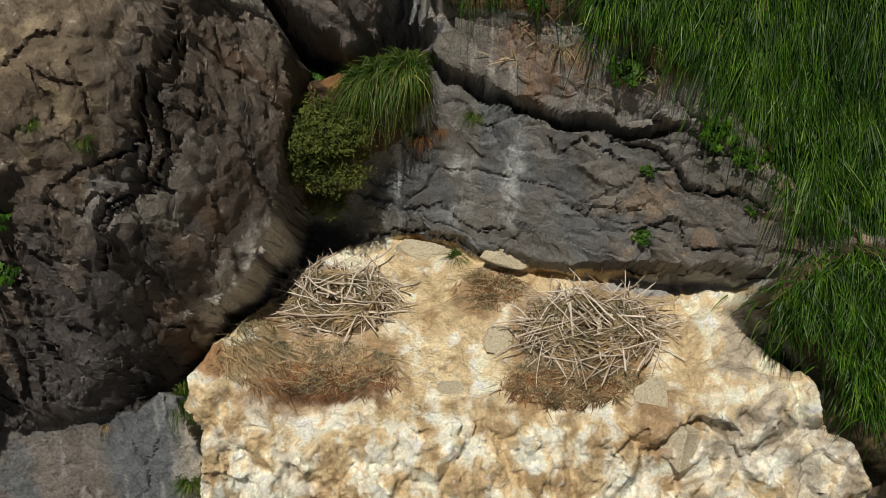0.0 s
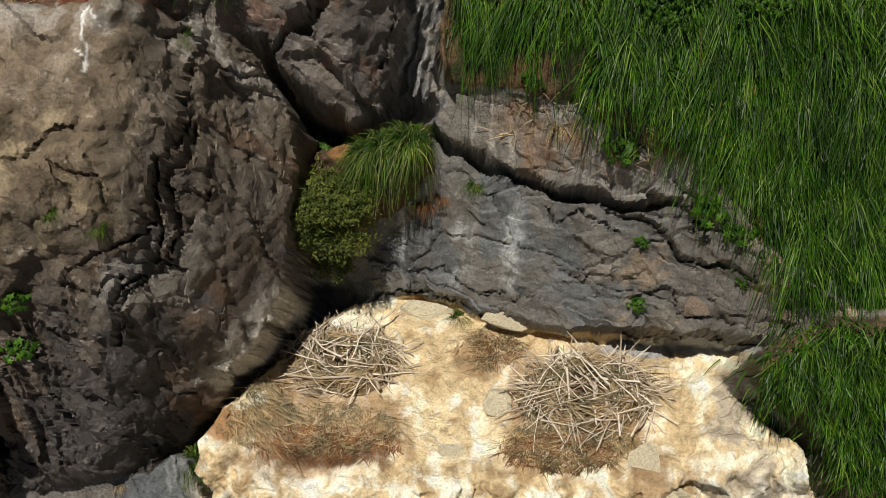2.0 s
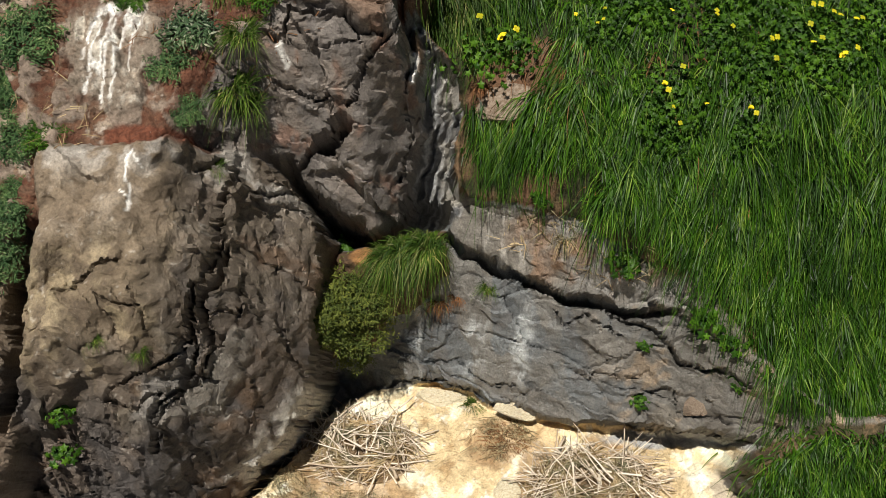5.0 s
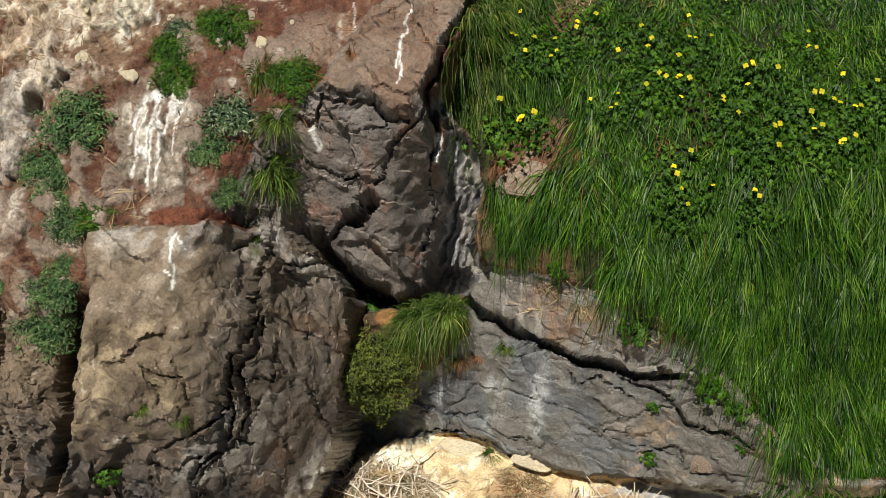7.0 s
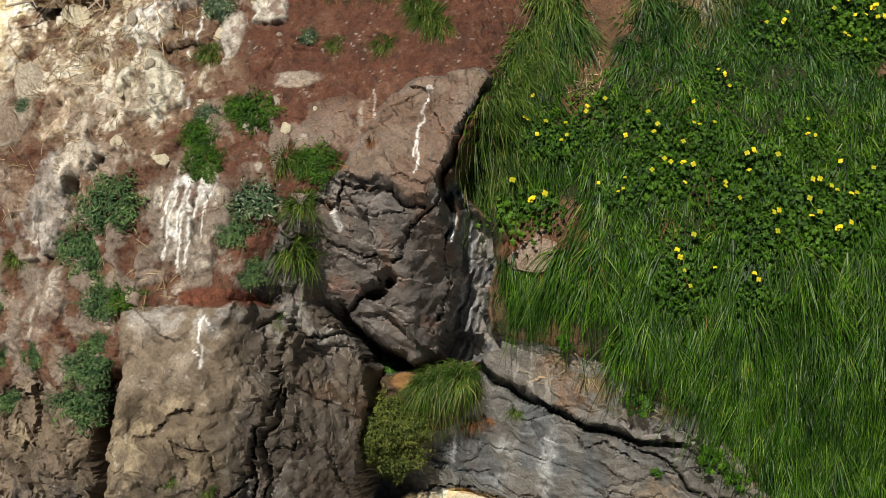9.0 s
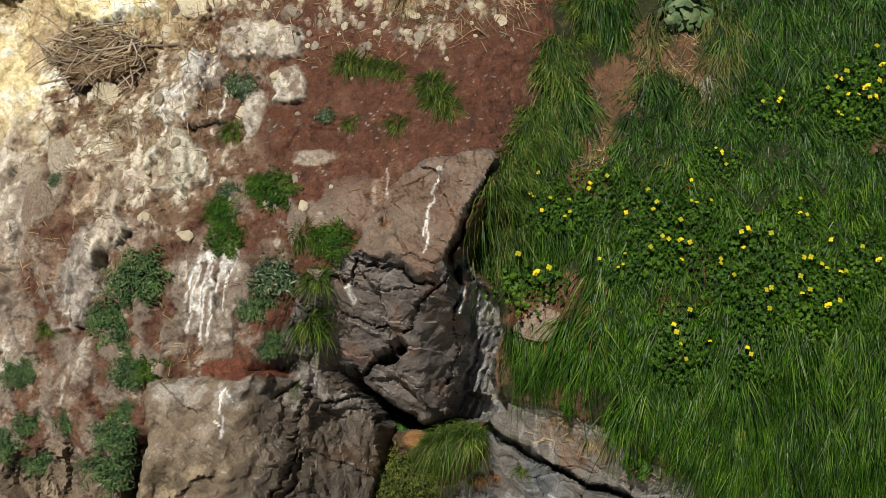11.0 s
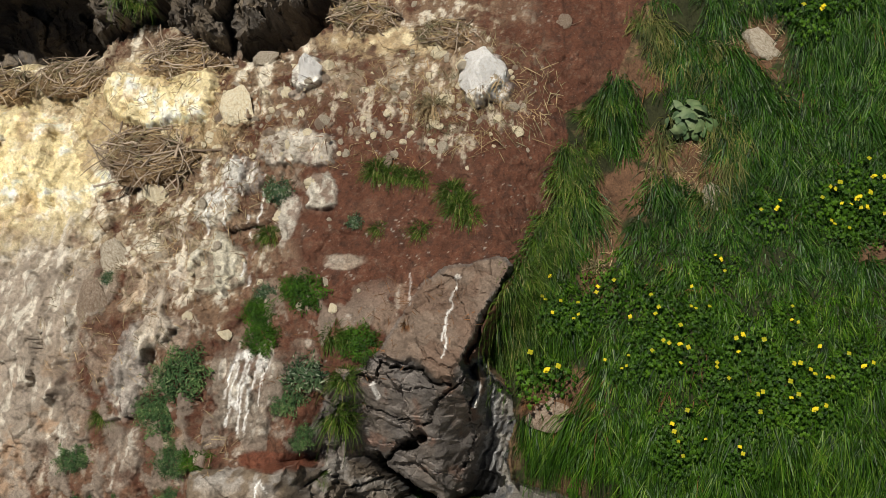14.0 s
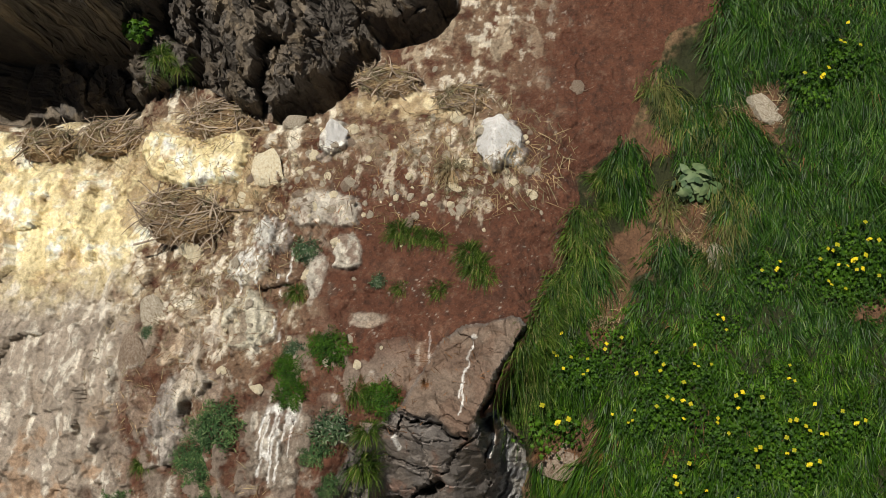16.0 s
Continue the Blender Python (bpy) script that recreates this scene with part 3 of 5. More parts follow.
    zone = np.where((dy > 0) & (zone == 0), 9, zone)
    # lines that are cut into it
    d = along(wu, wv, DARKLINE)
    h = h - 0.22 * smooth(0.029, 0.010, d)
    ju, jv = wu + 0.010 * b3 + 0.008 * b4, wv + 0.010 * b4 - 0.008 * b3
    for line, width, depth in FISSURES:
        h = h - depth * smooth(width * 0.85, width * 0.25, along(ju, jv, line)) * (0.55 + 0.45 * smooth(-0.3, 0.2, coarse + fine))
    # the cliff goes on plain below
    low = smooth(5.2, 4.75, v)
    h = h * (1 - low) + low * (-0.42 + 0.28 * (v - 5.0) + shattered)
    zone = np.where(v < 4.95, 10, zone)
    extra = {"coarse": coarse, "fine": fine, "c2": c2, "c3": c3, "wu": wu, "wv": wv, "b2": b2, "b3": b3}
    return h, zone, extra


def spread(lo, hi, step, far_lo, far_hi, grow=1.35):
    mid = np.arange(lo, hi + step / 2, step)
    out, s, a = [], step, lo
    while a > far_lo:
        s = min(s * grow, 0.12)
        a -= s
        out.append(a)
    up, s, a = [], step, hi
    while a < far_hi:
        s = min(s * grow, 0.14)
        a += s
        up.append(a)
    return np.array(out[::-1] + list(mid) + up)


STEP = 0.0085
us = spread(-4.35, 2.45, STEP, -9, 7)
vs = spread(5.22, 11.65, STEP, -0.8, 15)
GU, GV = np.meshgrid(us, vs)
GH, GZ, EX = relief(GU, GV)


def height(u, v):
    """Relief at single spots, from the grid."""
    u, v = np.asarray(u, float), np.asarray(v, float)
    i = np.clip(np.searchsorted(us, u) - 1, 0, len(us) - 2)
    j = np.clip(np.searchsorted(vs, v) - 1, 0, len(vs) - 2)
    fu = (u - us[i]) / (us[i + 1] - us[i])
    fv = (v - vs[j]) / (vs[j + 1] - vs[j])
    return (GH[j, i] * (1 - fu) + GH[j, i + 1] * fu) * (1 - fv) + (GH[j + 1, i] * (1 - fu) + GH[j + 1, i + 1] * fu) * fv


def on(u, v, lift=0.0):
    return place(u, v, float(height(u, v)) + lift)


# ---- base colours of the cliff's zones ----
def mixc(c, w, colour):
    return c + (np.array(colour) - c) * np.clip(w, 0, 1)[..., None]


def mask(name_noise, lo, hi):
    return smooth(lo, hi, name_noise)


def disc(u0, v0, ru, rv, wobble=0.35):
    """A ragged patch, 1 in its middle."""
    d = np.sqrt(((GU - u0) / ru) ** 2 + ((GV - v0) / rv) ** 2)
    return smooth(1.15, 0.75, d + wobble * N_PATCH)


N_PATCH = fbm(GU * 9, GV * 9, 61, 5, 0.6)
N_BIG = fbm(GU * 2.2, GV * 2.2, 63, 4)
N_MID = fbm(GU * 5.5, GV * 5.5, 65, 5, 0.6)
N_RUN = fbm(GU * 26, GV * 3.0, 67, 4, 0.6)
N_GRIT = fbm(GU * 24, GV * 20, 75, 4, 0.65)
N_SPECK = fbm(GU * 52, GV * 52, 69, 2, 0.7)
wu, wv = EX["wu"], EX["wv"]


def drip(pts, width, wander=0.022):
    x = GU + wander * fbm(GV * 11, GU * 3, 71, 3)
    w = width * (0.75 + 0.6 * vnoise(GU * 30, GV * 22, 73))
    return smooth(1.25, 0.7, along(x, GV, pts) / w)


# earth
C = np.zeros((*GU.shape, 3)) + np.array((0.115, 0.047, 0.027))
C = mixc(C, mask(N_MID, 0.0, 0.5) * 0.7, (0.140, 0.068, 0.042))
C = mixc(C, mask(N_PATCH, 0.15, 0.6) * 0.5, (0.066, 0.032, 0.021))
C = mixc(C, mask(N_GRIT + 0.4 * N_PATCH, 0.12, 0.42) * 0.55, (0.050, 0.026, 0.018))
C = mixc(C, mask(-N_GRIT + 0.5 * N_SPECK, 0.35, 0.6) * 0.45, (0.19, 0.12, 0.085))
# stony, stained hillside towards the west and the top
stain = smooth(-1.25, -2.1, GU + 0.35 * N_BIG + 0.1 * (GV - 9)) + 0.75 * smooth(9.95, 10.35, GV + 0.25 * N_BIG) * smooth(0.0, -0.55, GU + 0.2 * N_MID)
stain = np.clip(stain, 0, 1) * (0.28 + 0.66 * smooth(8.2, 8.8, GV + 0.3 * N_BIG))
C = mixc(C, stain * mask(N_PATCH + 0.5 * N_MID, -0.5, 0.1) * 0.9, (0.265, 0.190, 0.122))
C = mixc(C, stain * mask(EX["b2"] + 0.7 * N_PATCH + 0.4 * N_GRIT, 0.05, 0.3) * 0.85, (0.50, 0.425, 0.305))
C = mixc(C, stain * mask(N_GRIT, 0.1, 0.35) * 0.5, (0.40, 0.32, 0.225))
C = mixc(C, stain * mask(-N_GRIT + 0.4 * N_MID, 0.2, 0.45) * 0.6, (0.075, 0.045, 0.03))
C = mixc(C, stain * mask(0.5 * N_RUN + 0.8 * N_PATCH + 0.6 * N_GRIT, 0.20, 0.45) * 0.9, (0.76, 0.71, 0.59))
bare = smooth(-0.2, -0.55, GU) * smooth(9.0, 8.5, GV) * (GZ == 0)
C = mixc(C, bare * mask(EX["b2"] + 0.6 * N_MID, 0.14, 0.24), (0.235, 0.185, 0.145))
grey_left = smooth(-2.3, -2.7, GU) * smooth(8.5, 8.0, GV + 0.3 * N_BIG)
C = mixc(C, grey_left * mask(N_MID + EX["b2"], 0.05, 0.3) * 0.9, (0.27, 0.22, 0.175))
# west face and yellow block
DW = inside(wu, wv, WESTFACE)
west = np.where(inside(wu, wv, YELLOW) > 0, 1.0, smooth(-0.16, 0.12, DW + 0.22 * N_MID + 0.12 * N_PATCH + 0.3 * smooth(9.3, 9.6, GV))) * np.isin(GZ, (0, 9))
W = np.zeros_like(C) + np.array((0.74, 0.64, 0.38))
W = mixc(W, mask(N_PATCH + 0.5 * N_GRIT, 0.0, 0.4), (0.82, 0.78, 0.64))
W = mixc(W, mask(-N_MID, 0.1, 0.5) * 0.6, (0.48, 0.34, 0.16))
W = mixc(W, mask(N_GRIT - N_MID, 0.3, 0.6) * 0.6, (0.40, 0.30, 0.18))
low = smooth(9.35, 8.7, GV + 0.25 * N_BIG)
W = mixc(W, low, (0.31, 0.262, 0.21))
W = mixc(W, low * mask(0.8 * N_RUN + 0.6 * N_PATCH + 0.3 * N_GRIT, 0.08, 0.48), (0.56, 0.52, 0.44))
W = mixc(W, low * mask(-N_GRIT - N_MID, 0.25, 0.5) * 0.7, (0.27, 0.23, 0.19))
W = mixc(W, low * mask(N_MID - 0.4 * N_PATCH, 0.12, 0.4) * smooth(8.4, 7.9, GV), (0.33, 0.235, 0.16))
W = np.clip(W * 1.12, 0, 0.87)
C = C + (W - C) * west[..., None]
# turf
T = np.zeros_like(C) + np.array((0.030, 0.034, 0.012))
T = mixc(T, smooth(0.14, 0.04, inside(wu, wv, BANK)) * mask(N_MID + 0.5 * N_GRIT, -0.3, 0.3), (0.20, 0.125, 0.07))
for u0, v0, r0 in ((1.0, 9.76, 0.26), (1.45, 10.66, 0.2), (0.40, 9.14, 0.14), (0.40, 8.95, 0.12), (0.20, 8.14, 0.24), (0.36, 8.22, 0.12), (0.3, 7.65, 0.12), (0.44, 9.31, 0.15), (0.58, 9.6, 0.24), (0.72, 9.9, 0.15), (2.2, 9.2, 0.14), (0.63, 10.4, 0.14)):
    T = mixc(T, disc(u0, v0, r0, r0, 0.7), (0.150, 0.082, 0.046))
C = np.where((GZ == 1)[..., None], T, C)
# basalt of the niche wall: blue grey, brown below, pale runs
G = np.zeros_like(C) + np.array((0.142, 0.152, 0.156))
G = mixc(G, mask(EX["c3"] - 0.5 + 0.3 * N_GRIT, 0.1, 0.4) * 0.5, (0.115, 0.108, 0.104))
G = mixc(G, mask(EX["c2"] - 0.5 + 0.5 * N_MID, -0.1, 0.3) * 0.6, (0.19, 0.175, 0.15))
G = mixc(G, smooth(0.3, 0.95, GU + 0.4 * N_BIG) * 0.5, (0.185, 0.16, 0.125))
G = mixc(G, mask(N_PATCH - 0.3 * N_MID, 0.2, 0.5) * smooth(0.5, 1.0, GU) * 0.7, (0.30, 0.225, 0.15))
for u0, w0 in ((0.02, 0.075), (0.27, 0.07), (-0.3, 0.05)):
    G = mixc(G, smooth(w0, w0 * 0.2, np.abs(GU - u0 + 0.02 * N_MID)) * mask(N_RUN + N_PATCH, -0.1, 0.5) * smooth(6.62, 6.8, GV) * smooth(7.25, 7.0, GV) * 0.9, (0.40, 0.42, 0.42))
strip = smooth(0.0, 0.03, inside(wu, wv, STRIP))
G = mixc(G, strip, (0.215, 0.20, 0.175))
G = mixc(G, strip * mask(N_RUN - 0.3 * N_MID, 0.2, 0.45) * smooth(0.4, 0.1, GU) * 0.8, (0.46, 0.44, 0.40))
G = mixc(G, strip * mask(N_MID, 0.0, 0.35) * smooth(0.1, 0.3, GU), (0.24, 0.155, 0.10))
G = mixc(G, strip * smooth(0.3, 0.5, GU) * mask(N_PATCH, -0.3, 0.2), (0.26, 0.25, 0.23))
gully = smooth(-0.02, 0.02, inside(wu, wv, GULLY))
G = mixc(G, gully, (0.17, 0.17, 0.17))
G = mixc(G, gully * mask(np.sin((GU - 0.37 * GV) * 120 + 4 * EX["coarse"] + 2 * EX["fine"]) + N_PATCH, 0.1, 0.9), (0.46, 0.47, 0.47))
G = mixc(G, gully * mask(-np.sin((GU - 0.37 * GV) * 75 + 5 * EX["coarse"]) + N_PATCH, 0.2, 0.9) * 0.8, (0.06, 0.065, 0.075))
G = mixc(G, gully * smooth(-0.22, -0.15, GU) * mask(N_PATCH, -0.3, 0.2), (0.36, 0.34, 0.30))
C = np.where((GZ == 2)[..., None], G, C)
# grey foot below the buttress
F = np.zeros_like(C) + np.array((0.150, 0.165, 0.172))
F = mixc(F, mask(N_BIG, 0.0, 0.4) * 0.8, (0.215, 0.185, 0.155))
F = mixc(F, mask(N_RUN + 0.4 * N_PATCH, 0.2, 0.5) * 0.7, (0.33, 0.33, 0.32))
F = mixc(F, smooth(-1.36, -1.22, GU) * mask(N_PATCH, -0.3, 0.3), (0.46, 0.42, 0.34))
C = np.where((GZ == 10)[..., None], F, C)
# ledge under guano: cream, white runs on its front, ochre and brown litter round the nests
L = np.zeros_like(C) + np.array((0.68, 0.53, 0.31))
L = mixc(L, mask(N_MID, -0.1, 0.35), (0.84, 0.70, 0.44))
L = mixc(L, mask(N_PATCH, 0.05, 0.35) * 0.9, (0.86, 0.79, 0.60))
L = mixc(L, mask(-N_PATCH + 0.3 * N_MID, 0.2, 0.5) * 0.75, (0.44, 0.28, 0.13))
front = smooth(5.90, 5.74, GV + 0.10 * N_MID)
L = mixc(L, front * mask(0.5 * N_RUN + 0.8 * N_PATCH + 0.6 * N_MID + 0.5 * N_GRIT, -0.2, 0.25), (0.89, 0.84, 0.69))
L = mixc(L, front * mask(-0.6 * N_RUN - 0.7 * N_MID + 0.5 * N_GRIT, 0.25, 0.5) * 0.7, (0.42, 0.29, 0.16))
L = mixc(L, mask(N_GRIT - 0.5 * N_PATCH, 0.3, 0.5) * 0.4, (0.46, 0.33, 0.19))
L = mixc(L, mask(N_GRIT + 0.5 * N_PATCH, 0.3, 0.5) * 0.7, (0.89, 0.86, 0.76))
L = mixc(L, smooth(0.95, 1.2, GU) * mask(N_MID - N_PATCH, 0.0, 0.4) * 0.6, (0.55, 0.52, 0.45))
for u0, v0, ru, rv in ((-0.62, 6.0, 0.44, 0.22), (0.60, 6.0, 0.36, 0.16), (0.14, 6.36, 0.18, 0.14), (0.93, 5.72, 0.1, 0.2), (-0.75, 5.84, 0.3, 0.12), (0.35, 6.2, 0.1, 0.2)):
    L = mixc(L, disc(u0, v0, ru, rv) * 0.7, (0.36, 0.225, 0.115))
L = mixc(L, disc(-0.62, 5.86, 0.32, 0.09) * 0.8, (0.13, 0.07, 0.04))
L = mixc(L, disc(0.62, 5.96, 0.32, 0.1) * 0.5, (0.42, 0.26, 0.11))
L = mixc(L, disc(-1.13, 5.98, 0.10, 0.09) * 0.8, (0.40, 0.20, 0.08))
L = mixc(L, disc(1.15, 6.42, 0.4, 0.05), (0.42, 0.42, 0.41))
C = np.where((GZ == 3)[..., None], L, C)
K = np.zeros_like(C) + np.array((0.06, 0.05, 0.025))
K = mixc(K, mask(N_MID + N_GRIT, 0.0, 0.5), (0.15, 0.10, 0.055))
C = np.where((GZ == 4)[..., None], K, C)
S = np.zeros_like(C) + np.array((0.10, 0.062, 0.034))
C = np.where((GZ == 5)[..., None], mixc(S, disc(-0.60, 7.36, 0.08, 0.06), (0.33, 0.17, 0.065)), C)
# buttress: brown, weathered above; the shade below and on its flank coloured in
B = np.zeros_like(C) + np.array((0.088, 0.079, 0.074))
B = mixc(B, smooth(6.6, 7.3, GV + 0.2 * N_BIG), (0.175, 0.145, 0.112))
B = mixc(B, mask(EX["c3"] - 0.5 + 0.3 * N_GRIT, 0.1, 0.4) * 0.6, (0.058, 0.052, 0.050))
B = mixc(B, mask(EX["c2"] - 0.5 + 0.6 * N_MID, 0.0, 0.35) * 0.7, (0.15, 0.12, 0.095))
B = mixc(B, mask(N_MID - 0.3 * N_BIG, 0.15, 0.45) * 0.7, (0.155, 0.098, 0.06))
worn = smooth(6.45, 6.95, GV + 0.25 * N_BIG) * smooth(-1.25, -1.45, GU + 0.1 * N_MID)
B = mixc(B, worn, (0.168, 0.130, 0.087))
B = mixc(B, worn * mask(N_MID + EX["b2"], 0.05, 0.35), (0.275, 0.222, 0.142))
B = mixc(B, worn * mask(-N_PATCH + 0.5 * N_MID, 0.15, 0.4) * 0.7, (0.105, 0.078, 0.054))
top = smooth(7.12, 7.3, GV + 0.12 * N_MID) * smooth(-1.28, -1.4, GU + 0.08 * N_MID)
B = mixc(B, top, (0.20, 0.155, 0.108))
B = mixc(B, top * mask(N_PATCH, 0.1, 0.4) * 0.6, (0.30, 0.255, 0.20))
B = mixc(B, smooth(7.45, 7.62, GV) * mask(N_PATCH, 0.0, 0.3) * 0.7, (0.40, 0.38, 0.35))
B = mixc(B, smooth(0.10, 0.05, np.abs(GU + 1.33 - 0.35 * (GV - 6.7))) * mask(N_MID, -0.3, 0.2) * smooth(6.4, 6.5, GV) * smooth(6.95, 6.85, GV), (0.22, 0.205, 0.185))
B = mixc(B, smooth(0.15, 0.06, along(wu, wv, [(-0.85, 6.55), (-0.97, 6.33), (-1.1, 6.13)])) * mask(N_PATCH + N_GRIT, -0.5, 0.1), (0.68, 0.65, 0.58))
B = mixc(B, smooth(-0.01, 0.015, inside(wu, wv, PALE_SLAB)) * (0.6 + 0.4 * mask(N_PATCH, -0.3, 0.2)), (0.235, 0.215, 0.185))
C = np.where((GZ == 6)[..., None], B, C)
C = mixc(C, smooth(0.0, 0.05, inside(wu, wv, LEFT_ROCK)) * (GU < -1.9) * mask(N_MID + 0.4 * N_BIG, -0.4, 0.1) * 0.85, (0.195, 0.150, 0.108))
# boulder: slate grey with a brown crown
D = np.zeros_like(C) + np.array((0.195, 0.176, 0.160))
D = mixc(D, mask(EX["c3"] - 0.5 + 0.3 * N_GRIT, 0.1, 0.4) * 0.5, (0.10, 0.09, 0.086))
D = mixc(D, mask(EX["c2"] - 0.5 + 0.4 * N_MID, 0.0, 0.3) * 0.6, (0.22, 0.185, 0.155))
D = mixc(D, mask(N_PATCH + N_MID, 0.35, 0.7) * 0.6, (0.19, 0.10, 0.065))
D = mixc(D, smooth(-0.42, -0.28, GU) * mask(N_RUN, -0.2, 0.3), (0.30, 0.305, 0.30))
crown = smooth(-0.01, 0.03, inside(wu, wv, CROWN))
D = mixc(D, crown, (0.215, 0.160, 0.120))
D = mixc(D, crown * mask(N_MID + 0.5 * N_PATCH, -0.1, 0.3) * 0.7, (0.155, 0.098, 0.068))
D = mixc(D, smooth(-0.01, 0.02, inside(wu, wv, RIB)), (0.25, 0.17, 0.115))
C = np.where((GZ == 7)[..., None], D, C)
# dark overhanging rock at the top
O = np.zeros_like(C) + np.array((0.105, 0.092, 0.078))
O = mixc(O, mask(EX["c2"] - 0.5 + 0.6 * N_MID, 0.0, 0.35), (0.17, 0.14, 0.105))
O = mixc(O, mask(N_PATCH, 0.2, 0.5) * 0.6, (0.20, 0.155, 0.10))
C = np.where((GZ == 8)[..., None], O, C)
# red earth on the buttress's head
C = mixc(C, disc(-1.45, 7.70, 0.26, 0.055), (0.165, 0.06, 0.034))
# pale rocks showing through the earth
N_RAG = fbm(GU * 7, GV * 7, 61, 4, 0.6)
for u0, v0, ru, rv, lift, colour in OUTCROPS:
    out = smooth(1.12, 0.90, np.sqrt(((wu - u0) / ru) ** 2 + ((wv - v0) / rv) ** 2) + 0.45 * N_RAG) * (GZ == 0)
    C = mixc(C, out * (0.35 + 0.65 * mask(N_GRIT + 0.8 * N_PATCH + EX["b2"], -0.55, 0.0)), colour)
    C = mixc(C, out * mask(0.6 * N_RUN + 0.6 * N_PATCH + 0.4 * N_GRIT, 0.1, 0.4) * 0.7 * lift / 0.07, (0.74, 0.71, 0.62))
# cream and ochre guano round the upper nests
for u0, v0, ru, rv in ((-3.35, 10.12, 0.75, 0.22), (-2.62, 10.33, 0.55, 0.16), (-2.35, 9.9, 0.35, 0.35), (-2.7, 9.75, 0.45, 0.22), (-3.05, 9.75, 0.35, 0.3), (-1.1, 10.55, 0.5, 0.14)):
    C = mixc(C, disc(u0, v0, ru, rv, 0.6) * (GZ == 0) * mask(N_PATCH + 0.6 * N_GRIT, -0.5, 0.05) * 0.85, (0.44, 0.33, 0.185))
    C = mixc(C, disc(u0, v0, ru, rv, 0.6) * (GZ == 0) * mask(N_PATCH - 0.5 * N_GRIT, 0.1, 0.4) * 0.85, (0.70, 0.61, 0.40))
for u0, v0, ru, rv in ((-0.42, 10.05, 0.38, 0.22), (-0.75, 10.12, 0.3, 0.25), (-0.62, 9.85, 0.25, 0.2), (-1.2, 10.0, 0.4, 0.2)):
    C = mixc(C, disc(u0, v0, ru, rv, 0.6) * (GZ == 0) * mask(0.7 * N_RUN + 0.6 * N_PATCH + 0.7 * N_GRIT, 0.05, 0.40) * 0.85, (0.56, 0.49, 0.38))
# guano splashes and runs
WHITE = (0.83, 0.82, 0.78)
splash = disc(-1.63, 8.27, 0.11, 0.09, 0.6) * mask(N_PATCH + N_RUN, -0.25, 0.1) + disc(-1.74, 8.0, 0.09, 0.06, 0.6) * mask(N_PATCH, -0.1, 0.15)
for u0, v0, v1 in ((-1.745, 8.3, 8.04), (-1.71, 8.24, 7.88), (-1.665, 8.3, 7.98), (-1.645, 8.25, 7.85), (-1.60, 8.3, 7.86), (-1.55, 8.26, 8.02)):
    splash = np.maximum(splash, drip([(u0, v0), (u0 - 0.012, (v0 + v1) / 2), (u0 - 0.008, v1)], 0.0058))
splash = np.maximum(splash, drip([(-0.46, 8.88), (-0.465, 8.78), (-0.475, 8.62), (-0.50, 8.46)], 0.0055))
splash = np.maximum(splash, drip([(-0.48, 8.56), (-0.475, 8.42), (-0.49, 8.36)], 0.005) + disc(-0.46, 8.87, 0.018, 0.022, 0.7) * 0.8)
splash = np.maximum(splash, drip([(-1.45, 7.60), (-1.47, 7.52), (-1.46, 7.42), (-1.485, 7.34)], 0.0042) + drip([(-1.45, 7.6), (-1.41, 7.54)], 0.004) + drip([(-1.51, 7.42), (-1.465, 7.40)], 0.004))
splash = np.maximum(splash, drip([(-0.75, 8.88), (-0.74, 8.8), (-0.73, 8.66)], 0.006) * 0.45 + drip([(-0.30, 8.22), (-0.31, 8.1)], 0.018) + drip([(-0.9, 8.18), (-0.9, 8.12)], 0.016) * 0.8)
for u0, v0, n in ((-1.93, 9.55, 6), (-2.03, 9.32, 5)):
    splash = np.maximum(splash, disc(u0, v0, 0.11, 0.09, 0.7) * mask(N_PATCH + N_RUN, -0.2, 0.1))
    for k in range(n):
        du = (k - n / 2) * 0.034 + 0.02 * math.sin(k * 5.3 + u0 * 9)
        splash = np.maximum(splash, drip([(u0 + du, v0 + 0.03), (u0 + du * 1.1, v0 - 0.06), (u0 + du * 1.2, v0 - 0.08 - 0.22 * ((k * 7) % 5) / 5)], 0.0055))
for u0, v0, v1 in ((-1.78, 9.5, 8.75), (-1.82, 9.2, 8.8)):
    splash = np.maximum(splash, drip([(u0, v0), (u0 + 0.03, (v0 + v1) / 2), (u0 + 0.02, v1)], 0.007) * mask(N_PATCH, -0.3, 0.05))
C = mixc(C, splash * (GZ != 3) * (0.55 + 0.45 * mask(N_GRIT + 0.6 * N_PATCH, -0.35, 0.05)), WHITE)
speck = mask(N_SPECK + 0.5 * N_PATCH, 0.72, 0.82) * 0.4 * ((GZ == 0) | (GZ == 6))
C = mixc(C, speck * smooth(0.3, -0.2, GU), (0.55, 0.52, 0.46))
C = np.where((GU > 2.7)[..., None] & (GZ == 1)[..., None], (0.045, 0.075, 0.02), C)
C = mixc(C, smooth(5.1, 4.7, GV), (0.19, 0.175, 0.155))
C = np.clip(C * (1 + 0.25 * N_PATCH[..., None] + 0.15 * EX["fine"][..., None]), 0.012, 0.89)

